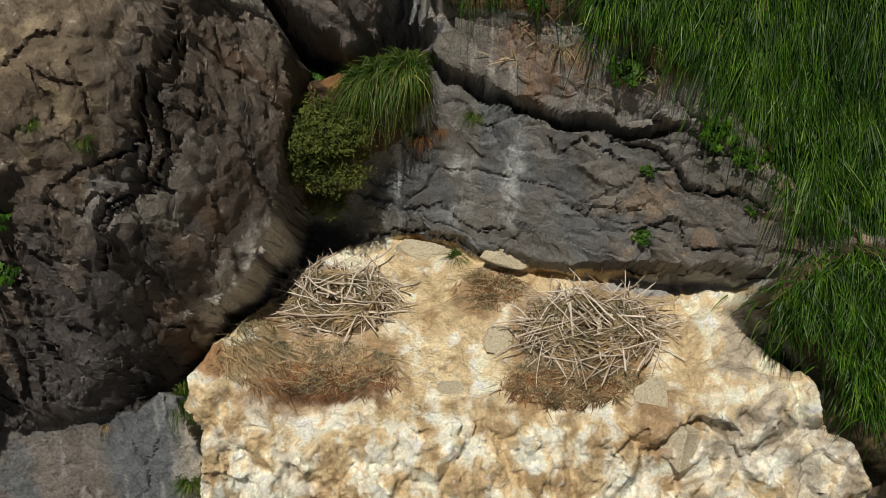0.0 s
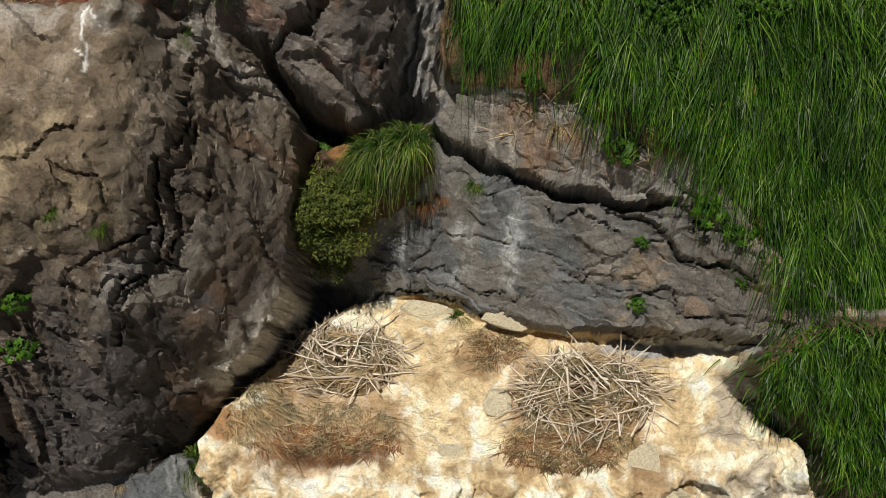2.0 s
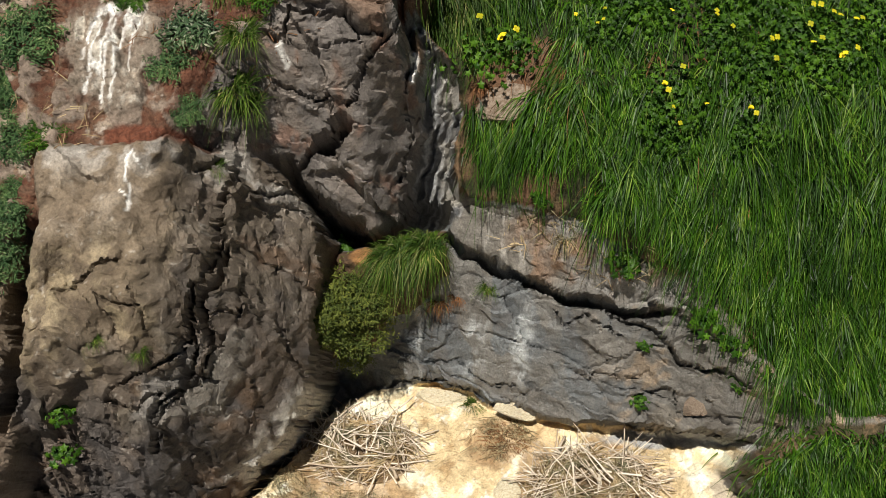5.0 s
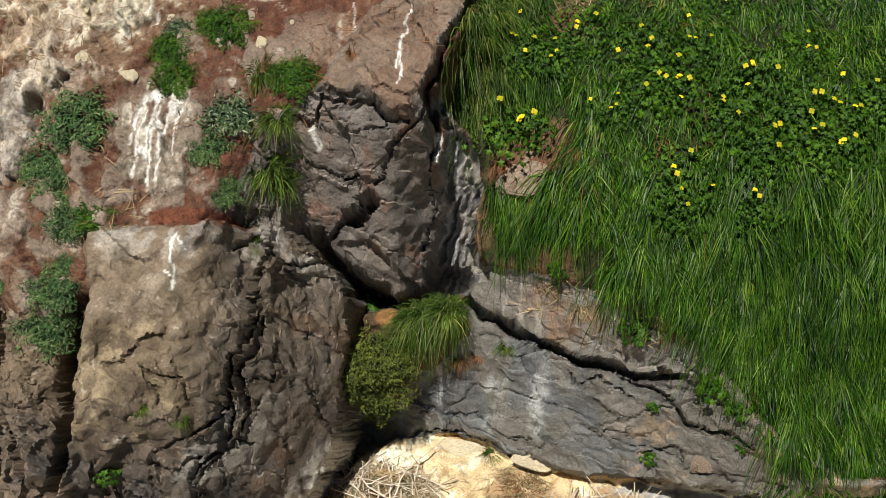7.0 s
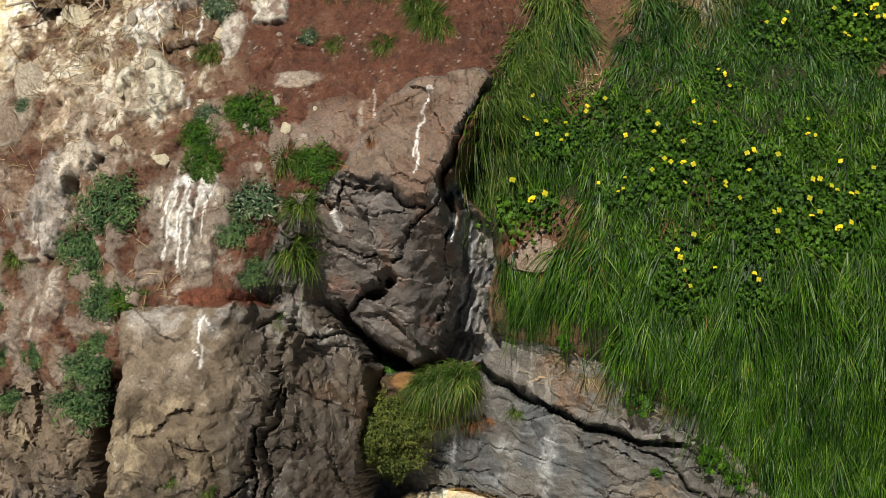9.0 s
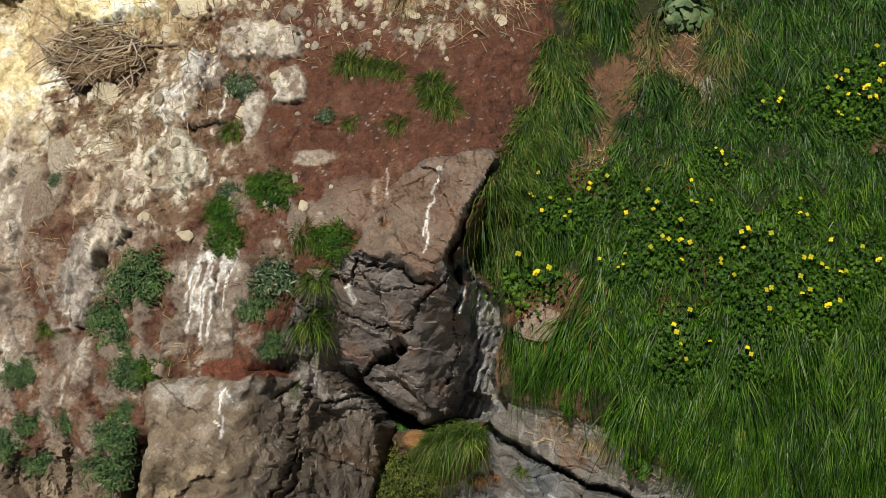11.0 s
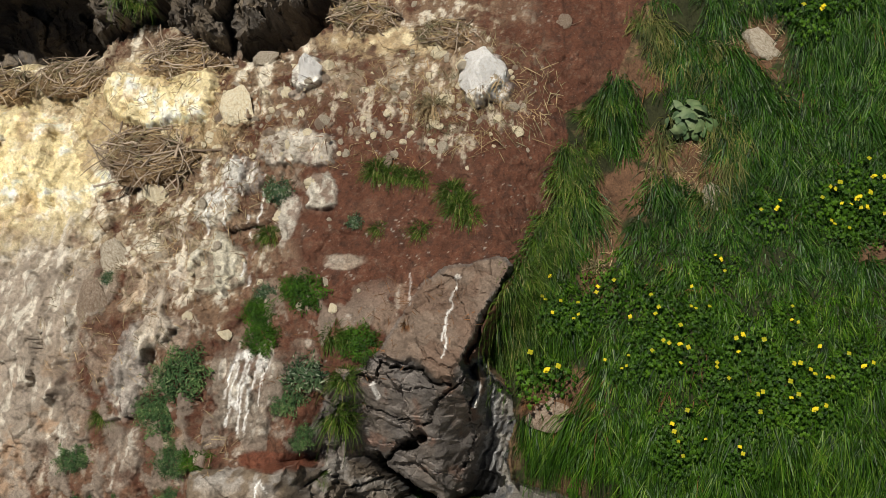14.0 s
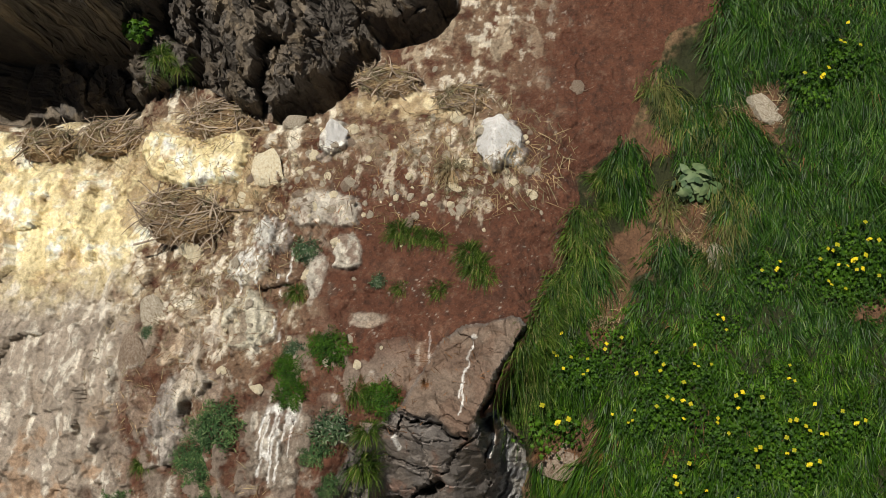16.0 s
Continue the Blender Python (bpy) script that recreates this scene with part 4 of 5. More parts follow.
# ---- the cliff's meshes ----
rocky = np.isin(GZ, (2, 3, 6, 7, 8, 10)) * 0.03 + (GZ == 8) * 0.02
SU = GU + rocky * fbm(GH * 9 + 3, GV * 9, 401, 4, 0.6)
SV = GV + rocky * fbm(GH * 9 - 7, GU * 9, 403, 4, 0.6)
PX = np.stack([SU, (SV - GH) / ROOT2, (SV + GH) / ROOT2], -1)
ZONES = [
    (0, "hillside", SOIL, "red-brown earth slope with stones and guano stains"),
    (1, "grass_bank", TURF, "dark earth bank under long hanging grass"),
    (2, "rock_wall", ROCK, "layered blue-grey basalt wall with open cracks"),
    (3, "nesting_ledge", PALE, "cream guano-covered rock ledge with white runs"),
    (4, "earth_corner", TURF, "brown earth corner overgrown with grass"),
    (5, "cave_shelf", SOIL, "ochre earth shelf below the small cave"),
    (6, "rock_buttress", ROCK, "massive dark brown basalt buttress, cracked and weathered"),
    (7, "hanging_boulder", ROCK, "slate-grey boulder jutting out above the cave"),
    (8, "overhanging_rock", ROCK, "dark rugged overhanging basalt rock"),
    (9, "west_face", PALE, "yellow-white guano-crusted rock face"),
    (10, "cliff_foot", ROCK, "smooth blue-grey rock face below the buttress"),
]


def mesh_from(name, verts, faces, mats, colours=None, shade=False):
    """A mesh from arrays: verts (n, 3), faces (m, 3 or 4)."""
    me = bpy.data.meshes.new(name)
    k = faces.shape[1]
    me.vertices.add(len(verts))
    me.vertices.foreach_set("co", np.ascontiguousarray(verts, np.float32).ravel())
    me.loops.add(faces.size)
    me.loops.foreach_set("vertex_index", np.ascontiguousarray(faces, np.int32).ravel())
    me.polygons.add(len(faces))
    me.polygons.foreach_set("loop_start", np.arange(0, faces.size, k, dtype=np.int32))
    me.polygons.foreach_set("loop_total", np.full(len(faces), k, np.int32))
    me.polygons.foreach_set("use_smooth", np.full(len(faces), bool(shade)))
    for m in mats:
        me.materials.append(m)
    if colours is not None:
        layer = me.color_attributes.new("tint", "FLOAT_COLOR", "POINT")
        layer.data.foreach_set("color", np.c_[colours, np.ones(len(colours))].astype(np.float32).ravel())
    me.update(calc_edges=True)
    me.validate()
    return me


rows_n, cols_n = GU.shape
quad = np.arange(rows_n * cols_n).reshape(rows_n, cols_n)
quads = np.stack([quad[:-1, :-1], quad[:-1, 1:], quad[1:, 1:], quad[1:, :-1]], -1)
face_zone = GZ[:-1, :-1]
flatP, flatC = PX.reshape(-1, 3), C.reshape(-1, 3)
for number, name, mat, label in ZONES:
    f = quads[face_zone == number]
    used, inv = np.unique(f, return_inverse=True)
    ob = new(name, mesh_from(name, flatP[used], inv.reshape(f.shape), [mat], flatC[used], True))
    if number in (2, 6, 7, 8, 10):
        ob.data.set_sharp_from_angle(angle=radians(24))
    tagged(ob, label, "cliff", kind="structure")

# plain ground at the foot and the land behind the top
gm = bmesh.new()
bmesh.ops.create_grid(gm, x_segments=40, y_segments=40, size=400)
gme = bpy.data.meshes.new("ground")
gm.to_mesh(gme)
gm.free()
gme.materials.append(TURF)
tint = gme.color_attributes.new("tint", "FLOAT_COLOR", "POINT")
tint.data.foreach_set("color", np.tile((0.17, 0.16, 0.15, 1.0), len(gme.vertices)).astype(np.float32))
tagged(new("ground", gme), "grey stony ground at the foot of the cliff", "ground", kind="structure").location = (0, 0, -0.3)

# ---- grass ----
def blades(name, roots, lengths, out, lean, width, droop, rng, segments=4, parent=None, mat=None, curl=0.25):
    """Hanging blades: roots (n, 3); out (n, 3) the way each sets off; droop how much it falls. One mesh."""
    n = len(roots)
    s = np.linspace(0, 1, segments + 1)
    d = out / np.linalg.norm(out, axis=1, keepdims=True)
    side = np.cross(d, np.array((0, -0.7, 0.7)) + 0.5 * rng.normal(size=(n, 3)))
    side /= np.linalg.norm(side, axis=1, keepdims=True) + 1e-9
    fall = np.array((0.0, -0.12, -1.0)) + lean
    P = roots[:, None] + lengths[:, None, None] * (d[:, None] * (s - curl * s ** 2)[None, :, None] + droop[:, None, None] * fall[:, None] * (s ** 2)[None, :, None])
    w = width[:, None] * (1 - s[None] ** 1.6) * 0.5 + 0.0004
    V = np.stack([P - side[:, None] * w[..., None], P + side[:, None] * w[..., None]], 2).reshape(-1, 3)
    base = np.arange(n)[:, None] * (2 * (segments + 1)) + np.arange(segments)[None] * 2
    F = np.stack([base, base + 1, base + 3, base + 2], -1).reshape(-1, 4)
    return mesh_from(name, V, F, [mat or GRASS])


def scatter(rng, outline, count, box):
    """Random spots within an outline."""
    got = np.zeros((0, 2))
    while len(got) < count:
        p = np.c_[rng.uniform(box[0], box[1], count), rng.uniform(box[2], box[3], count)]
        p = p[inside(p[:, 0], p[:, 1], outline) > 0]
        got = np.r_[got, p]
    return got[:count]


def turf(name, label, outline, box, tufts, per, length, droop, seed, bare=(), mat=None, width=0.0064, lift=0.0, clump=0.030):
    """A stretch of long grass in tufts, left open at the bare patches (u, v, radius)."""
    rng = np.random.default_rng(seed)
    c = scatter(rng, outline, tufts, box)
    for u0, v0, r in bare:
        away = (c[:, 0] - u0) ** 2 + ((c[:, 1] - v0 - 0.45 * length) / 1.4) ** 2 > (r * (0.8 + 0.4 * rng.random(len(c)))) ** 2
        c = c[away | (rng.random(len(c)) < 0.04)]
    # a ragged upper edge
    ragged = 0.8 * np.clip(fbm(c[:, 0] * 3.3, c[:, 1] * 3.3, 8, 3) + 0.12, 0, 1) * smooth(9.2, 9.6, c[:, 1])
    c = c[inside(c[:, 0], c[:, 1], outline) > ragged]
    c = c[fbm(c[:, 0] * 5.5, c[:, 1] * 3.5, seed + 5, 2) > -0.62 + 0.35 * rng.random(len(c))]
    n = len(c)
    swell = fbm(c[:, 0] * 3.0, c[:, 1] * 3.0, seed, 3)
    tuft_len = rng.uniform(0.5, 1.3, n) * length * (1 + 0.45 * swell)
    bend = 0.12 * fbm(c[:, 0] * 2.0, c[:, 1] * 2.0, seed + 9, 3)
    tuft_dir = (bend + rng.normal(0, 0.15, n))[:, None] * np.array((1, 0, 0)) + rng.normal(0, 0.08, (n, 3))
    idx = np.repeat(np.arange(n), per)
    off = rng.normal(0, clump, (len(idx), 2))
    uv = c[idx] + off
    h = height(uv[:, 0], uv[:, 1]) - 0.012 + lift
    R = np.c_[uv[:, 0], (uv[:, 1] - h) / ROOT2, (uv[:, 1] + h) / ROOT2]
    out = np.array((0, -0.72, 0.55)) + tuft_dir[idx] * 0.6 + np.c_[off[:, 0], -off[:, 1] * 0.4, off[:, 1] * 0.7] * (0.36 / clump) + rng.normal(0, 0.20, (len(idx), 3))
    L = tuft_len[idx] * rng.uniform(0.5, 1.15, len(idx))
    me = blades(name, R, L, out, tuft_dir[idx] * 0.9 + rng.normal(0, 0.06, (len(idx), 3)), width * rng.uniform(0.6, 1.25, len(idx)), droop * rng.uniform(0.6, 1.2, len(idx)), rng, 3, mat=mat)
    return tagged(new(name, me), label, "grass", kind="stuff")


SWARD = [(-0.02, 8.25), (0.0, 8.08), (-0.02, 7.92), (0.05, 7.80), (0.25, 7.72), (0.5, 7.70), (0.69, 7.54), (1.05, 7.36), (1.30, 7.12), (1.45, 6.85), (1.75, 6.62), (3.2, 6.50),
         (3.2, 12.6), (1.5, 12.6), (1.2, 11.7), (1.08, 11.43), (0.75, 11.2), (0.66, 10.85), (0.50, 10.45), (0.20, 10.2), (0.24, 9.95), (0.32, 9.72), (0.2, 9.5), (0.08, 9.35), (-0.02, 8.95), (-0.2, 8.62), (-0.16, 8.48), (-0.06, 8.4)]
PALEGRASS = leaf_material("pale_grass_blades", (0.06, 0.09, 0.02), (0.20, 0.20, 0.07), None, 0.6, 0.3)
BANK_BARE = ((1.0, 9.78, 0.15), (0.88, 9.82, 0.17), (1.13, 9.62, 0.13), (1.40, 10.68, 0.15), (1.56, 10.58, 0.13), (0.24, 8.12, 0.14), (0.10, 8.10, 0.14), (0.36, 8.20, 0.10), (0.40, 9.55, 0.11), (0.52, 9.60, 0.11), (0.72, 9.75, 0.11), (0.68, 10.15, 0.09), (0.33, 8.78, 0.09), (0.35, 8.90, 0.10), (0.38, 9.02, 0.10),
             (0.42, 9.14, 0.11), (0.45, 9.28, 0.11), (0.48, 9.42, 0.10), (0.3, 7.62, 0.06), (0.62, 9.62, 0.10), (0.55, 9.52, 0.08), (2.2, 9.2, 0.10), (0.60, 10.30, 0.10), (0.72, 9.95, 0.10), (1.30, 10.15, 0.07), (0.80, 10.1, 0.07))
MEADOW = [(0.0, 9.3), (0.6, 9.25), (1.2, 9.05), (1.8, 8.95), (2.3, 9.1), (3.2, 8.9)]
lower_sward = SWARD[:12] + MEADOW[::-1] + [(-0.02, 8.95), (-0.2, 8.62), (-0.16, 8.48), (-0.06, 8.4)]
upper_sward = MEADOW + [p for p in SWARD[12:] if p[1] > 9.3]
turf("long_grass", "long bright green grass hanging down the bank", lower_sward, (-0.35, 2.9, 6.6, 9.4), 1600, 46, 0.25, 1.1, 5, BANK_BARE, clump=0.034)
turf("upper_grass", "dark green grass on the upper bank", upper_sward, (-0.1, 2.9, 8.9, 12.2), 1600, 44, 0.25, 1.05, 7, BANK_BARE, UPPER, clump=0.034)
turf("short_grass", "short dark green grass between the long tufts", SWARD, (-0.35, 2.9, 6.6, 12.2), 2000, 18, 0.15, 0.8, 25, BANK_BARE)
turf("corner_grass", "dense green grass hanging over the ledge's end", [(1.38, 6.30), (1.6, 6.48), (2.7, 6.6), (2.7, 5.75), (1.84, 5.8), (1.74, 5.96), (1.5, 6.16)], (1.2, 2.7, 5.7, 6.6), 420, 22, 0.21, 0.9, 6, lift=0.03)
turf("edge_grass", "grass leaning over the edge of the red earth slope", [(-0.24, 8.48), (-0.02, 8.45), (0.10, 8.95), (0.32, 9.6), (0.45, 10.2), (0.3, 10.25), (0.12, 9.75), (-0.02, 9.25), (-0.14, 8.85)], (-0.3, 0.5, 8.4, 10.3), 330, 24, 0.22, 0.9, 12, mat=TUFT, width=0.005, lift=0.03)
turf("pale_grass", "bleached yellowish grass round the bare earth", [(0.55, 10.9), (0.95, 11.0), (1.35, 10.45), (1.3, 9.6), (0.95, 9.45), (0.72, 9.7), (0.8, 10.3)], (0.5, 1.4, 9.4, 11.0), 200, 22, 0.26, 0.9, 14, ((1.0, 9.72, 0.2), (1.45, 10.66, 0.2)), PALEGRASS)
turf("dead_grass", "straw-coloured dead grass between the green tufts", SWARD, (-0.35, 2.9, 6.6, 12.0), 150, 8, 0.18, 0.95, 8, (), RUST)
# ---- helpers for things ----
def part(name, bm, mat, parent, label="", shade=False):
    """Links a bmesh as one mesh object under a thing or a part."""
    me = bpy.data.meshes.new(name)
    bm.to_mesh(me)
    bm.free()
    me.materials.append(mat)
    if shade:
        me.polygons.foreach_set("use_smooth", np.ones(len(me.polygons), bool))
    return part_of(name, me, parent, label)


def part_of(name, me, parent, label=""):
    ob = new(name, me)
    ob.parent = parent
    if label:
        tagged(ob, label)
    return ob


def upright(u, v, lift=0.0, turn=0.0, size=1.0, lean=0.0):
    """A pose on the cliff for a thing that grows or lies there: its z axis halfway between up and the slope's normal."""
    p = on(u, v, lift)
    return Matrix.Translation(p) @ Matrix.Rotation(radians(24 + lean), 4, "X") @ Matrix.Rotation(turn, 4, "Z") @ Matrix.Scale(size, 4)


# ---- nests: a bowl of sticks, each one laid by itself ----
STICKS = []
rng0 = random.Random(4)
for k in range(10):
    bm = bmesh.new()
    n, sides = 6, 5
    length, r0 = 1.0, 0.011 + 0.004 * (k % 3)
    bend, twist = rng0.uniform(-0.07, 0.07), rng0.uniform(-0.03, 0.03)
    rings = []
    for i in range(n):
        t = i / (n - 1)
        c = Vector((bend * math.sin(t * math.pi) + 0.02 * rng0.uniform(-1, 1), twist * math.sin(t * 2 * math.pi), (t - 0.5) * length))
        r = r0 * (1.15 - 0.55 * t) * rng0.uniform(0.85, 1.15)
        rings.append([bm.verts.new(c + Vector((r * math.cos(a), r * math.sin(a), 0))) for a in (2 * math.pi * j / sides for j in range(sides))])
    for a, b in zip(rings, rings[1:]):
        for j in range(sides):
            bm.faces.new((a[j], a[(j + 1) % sides], b[(j + 1) % sides], b[j]))
    bm.faces.new(rings[0][::-1])
    bm.faces.new(rings[-1])
    if k % 3 == 0:  # a side twig
        b0 = Vector((bend * 0.8, twist * 0.6, 0.12))
        tip = b0 + Vector((rng0.uniform(0.06, 0.12), rng0.uniform(-0.1, 0.1), 0.20))
        ra = [bm.verts.new(b0 + Vector((0.006 * math.cos(a), 0.006 * math.sin(a), 0))) for a in (0, 2.1, 4.2)]
        rb = [bm.verts.new(tip + Vector((0.003 * math.cos(a), 0.003 * math.sin(a), 0))) for a in (0, 2.1, 4.2)]
        for j in range(3):
            bm.faces.new((ra[j], ra[(j + 1) % 3], rb[(j + 1) % 3], rb[j]))
        bm.faces.new(rb)
    me = bpy.data.meshes.new("stick")
    bm.to_mesh(me)
    bm.free()
    me.polygons.foreach_set("use_smooth", np.ones(len(me.polygons), bool))
    me.materials.append(STICK_PALE)
    grey = me.copy()
    grey.materials[0] = STICK_GREY
    STICKS.append((me, grey))


def nest(u, v, radius, count, seed, label, grey=False, high=0.16, lift=0.0):
    """A ring of sticks round a lined hollow, with loose ends hanging down the front."""
    rng = random.Random(seed)
    nr = np.random.default_rng(seed)
    straws = 380 if grey else 1500
    root = new("nest")
    root.location = on(u, v, lift)
    root.rotation_euler = (radians(8), 0, 0)
    tagged(root, label, "nest", "seabird nests")
    # the matted core: a low bowl
    bm = bmesh.new()
    rings = []
    for i in range(9):
        t = i / 8
        r = radius * (1.02 - 0.10 * t if i < 5 else (0.62 - 0.62 * (i - 5) / 3.0))
        z = high * (t * 1.6 - 0.35) if i < 5 else high * (0.62 - 0.05 * (i - 5))
        ring = []
        for j in range(28):
            a = 2 * math.pi * j / 28
            k = 1 + 0.10 * math.sin(3 * a + seed) + 0.06 * rng.uniform(-1, 1)
            ring.append(bm.verts.new((r * k * math.cos(a), 0.68 * r * k * math.sin(a), z + 0.012 * rng.uniform(-1, 1))))
        rings.append(ring)
    for a, b in zip(rings, rings[1:]):
        for j in range(28):
            bm.faces.new((a[j], a[(j + 1) % 28], b[(j + 1) % 28], b[j]))
    part("lining", bm, LINING, root, "matted dry grass and droppings", True)
    # loose straw over it
    a = nr.uniform(0, 2 * math.pi, straws)
    rr = radius * nr.uniform(0.35, 1.12, straws)
    R = np.c_[rr * np.cos(a), 0.68 * rr * np.sin(a), high * (0.9 - 0.8 * np.clip((rr / radius - 0.75) / 0.4, 0, 1)) * nr.uniform(0.5, 1.1, straws)]
    tang = np.c_[-np.sin(a), np.cos(a), 0 * a] * nr.choice((-1, 1), straws)[:, None] + nr.normal(0, 0.4, (straws, 3)) * np.array((1, 1, 0.3))
    me = blades("straw", R, nr.uniform(0.06, 0.2, straws), tang, nr.normal(0, 0.1, (straws, 3)), np.full(straws, 0.005), nr.uniform(0.0, 0.25, straws), nr, 3, mat=DRY)
    tagged(part_of("straw", me, root), kind="stuff")
    for k in range(count):
        a = rng.uniform(0, 2 * math.pi)
        ring_r = radius * rng.choice((0.45, 0.62, 0.72, 0.82, 0.9, 0.98, 1.08)) * rng.uniform(0.9, 1.1)
        z = high * rng.uniform(-0.1, 1.15) * (1.25 - 0.55 * ring_r / radius)
        length = radius * rng.uniform(0.35, 1.35)
        yaw = a + math.pi / 2 + rng.gauss(0, 0.9)
        pitch = rng.gauss(0, 0.14)
        if rng.random() < 0.16:  # an end that sticks out
            yaw, pitch, length = a + rng.gauss(0, 0.6), rng.gauss(0.12, 0.2), length * 1.1
        if math.sin(a) < -0.3 and rng.random() < 0.25:  # slipped down the front
            yaw, pitch, z, length = a + rng.gauss(0, 0.5), 0.5 + rng.random() * 0.5, high * rng.uniform(-0.7, 0.3), length * 0.8
        m = Matrix.Translation((ring_r * math.cos(a), 0.68 * ring_r * math.sin(a), z)) @ Matrix.Rotation(yaw, 4, "Z") @ Matrix.Rotation(math.pi / 2 + pitch, 4, "Y") @ Matrix.Rotation(rng.uniform(0, 6.28), 4, "Z")
        thick = (1.35 if grey else 1.0) * rng.choice((0.13, 0.16, 0.20, 0.27)) if rng.random() < 0.95 else 0.45
        ob = new("stick", STICKS[rng.randrange(10)][1 if grey else 0])
        ob.parent = root
        ob.matrix_basis = m @ Matrix.Diagonal((thick, thick, length, 1))
    return root


lm, lnt, lb = material("nest_lining", 0.95, 0.1)
ln = noise_node(lnt, 40, 6, 0.7)
lnt.links.new(ramp(lnt, ln.outputs[0], [(0.3, (0.10, 0.062, 0.032)), (0.55, (0.22, 0.15, 0.085)), (0.75, (0.42, 0.36, 0.28))]).outputs[0], lb.inputs["Base Color"])
bump(lnt, lb, [(ln.outputs[0], 1.0, 0.03)])
LINING = lm
nest(-0.63, 6.27, 0.31, 430, 11, "large bleached stick nest on the guano ledge beside the buttress", False, 0.13)
nest(0.66, 6.13, 0.31, 430, 12, "wide pale stick nest with a matted hollow on the ledge", False, 0.15)
nest(-2.60, 9.60, 0.33, 230, 13, "grey twig nest on a rock step", True, 0.12)
nest(-2.50, 10.36, 0.27, 150, 14, "brown-grey twig nest under the overhanging rock", True, 0.09)
nest(-3.42, 10.24, 0.24, 130, 15, "grey twig nest on the guano step", True, 0.10)
nest(-3.90, 10.14, 0.20, 90, 16, "small grey twig nest beside the dark recess", True, 0.13)
nest(-1.30, 10.74, 0.22, 110, 17, "brown twig nest in the rock's shade", True, 0.08, -0.02)
nest(-0.72, 10.62, 0.20, 90, 18, "low dark twig nest on red earth", True, 0.07, -0.02)


# ---- loose stones ----
def stone_material(name, colour, light, dark):
    m, nt, b = material(name, 0.88, 0.25)
    n1, n2 = noise_node(nt, 12, 7, 0.65), noise_node(nt, 60, 5, 0.6)
    r = ramp(nt, n1.outputs[0], [(0.3, dark), (0.48, colour), (0.68, light)])
    g = ramp(nt, n2.outputs[0], [(0.3, (0.7, 0.7, 0.7)), (0.7, (1.2, 1.2, 1.2))])
    nt.links.new(mix(nt, "MULTIPLY", 0.8, r.outputs[0], g.outputs[0]), b.inputs["Base Color"])
    bump(nt, b, [(n1.outputs[0], 0.6, 0.03), (n2.outputs[0], 0.8, 0.01)])
    return m


ST_CREAM = stone_material("cream_stone", (0.80, 0.70, 0.48), (0.88, 0.84, 0.70), (0.50, 0.37, 0.21))
ST_WHITE = stone_material("whitewashed_stone", (0.86, 0.85, 0.82), (0.89, 0.89, 0.88), (0.66, 0.62, 0.54))
ST_GREY = stone_material("grey_stone", (0.44, 0.38, 0.29), (0.64, 0.58, 0.47), (0.22, 0.165, 0.11))
ST_PINK = stone_material("pinkish_stone", (0.27, 0.205, 0.15), (0.40, 0.33, 0.26), (0.17, 0.11, 0.07))


def stone_mesh(seed):
    """A broken stone: the hull of a few corners, its edges worn off."""
    rng = random.Random(seed)
    bm = bmesh.new()
    for _ in range(15):
        d = Vector((rng.gauss(0, 1), rng.gauss(0, 1), rng.gauss(0, 1))).normalized()
        bm.verts.new(d * rng.uniform(0.72, 1.0))
    hull = bmesh.ops.convex_hull(bm, input=list(bm.verts))
    loose = [g for g in hull["geom_interior"] + hull["geom_unused"] if isinstance(g, bmesh.types.BMVert)]
    bmesh.ops.delete(bm, geom=list(set(loose)), context="VERTS")
    bmesh.ops.bevel(bm, geom=list(bm.edges), offset=0.045, segments=2, affect="EDGES")
    bmesh.ops.triangulate(bm, faces=list(bm.faces))
    bmesh.ops.subdivide_edges(bm, edges=[e for e in bm.edges if e.calc_length() > 0.30], cuts=2)
    for vtx in bm.verts:
        vtx.co *= 1 + 0.10 * noise.noise(vtx.co * 3.1 + Vector((seed, 0, 0))) + 0.07 * noise.noise(vtx.co * 8.3 + Vector((0, seed, 0)))
    me = bpy.data.meshes.new("stone")
    bm.to_mesh(me)
    bm.free()
    return me


STONES = [stone_mesh(s) for s in range(8)]


def stone(u, v, ru, rv, thick, mat, label, k, turn=0.0, group="", sink=0.62):
    me = STONES[k % 8].copy()
    me.materials.append(mat)
    ob = new("stone", me)
    p = on(u, v, thick * (0.5 - sink))
    ob.matrix_world = Matrix.Translation(p) @ Matrix.Rotation(radians(45), 4, "X") @ Matrix.Rotation(turn, 4, "Z") @ Matrix.Diagonal((ru * 1.2, rv * 1.2, thick, 1))
    return tagged(ob, label, "stone", group)


stone(0.20, 6.10, 0.09, 0.08, 0.10, ST_CREAM, "flat cream stone on the ledge between the nests", 0, 0.3, sink=0.35)
stone(1.01, 5.63, 0.12, 0.13, 0.16, ST_CREAM, "rounded cream boulder wedged in the ledge's front", 1, 0.5, sink=0.3)
stone(0.90, 5.84, 0.10, 0.09, 0.11, ST_CREAM, "guano-covered stone at the ledge's edge", 2, 1.2, sink=0.3)
stone(0.25, 6.56, 0.14, 0.06, 0.06, ST_CREAM, "long pinkish-cream stone at the foot of the wall", 3, -0.25, sink=0.3)
stone(-0.21, 6.62, 0.19, 0.07, 0.06, ST_CREAM, "long cream stone at the foot of the wall", 4, 0.05, sink=0.3)
stone(-0.47, 6.62, 0.09, 0.05, 0.05, ST_CREAM, "small cream stone at the foot of the wall", 5, 0.2)
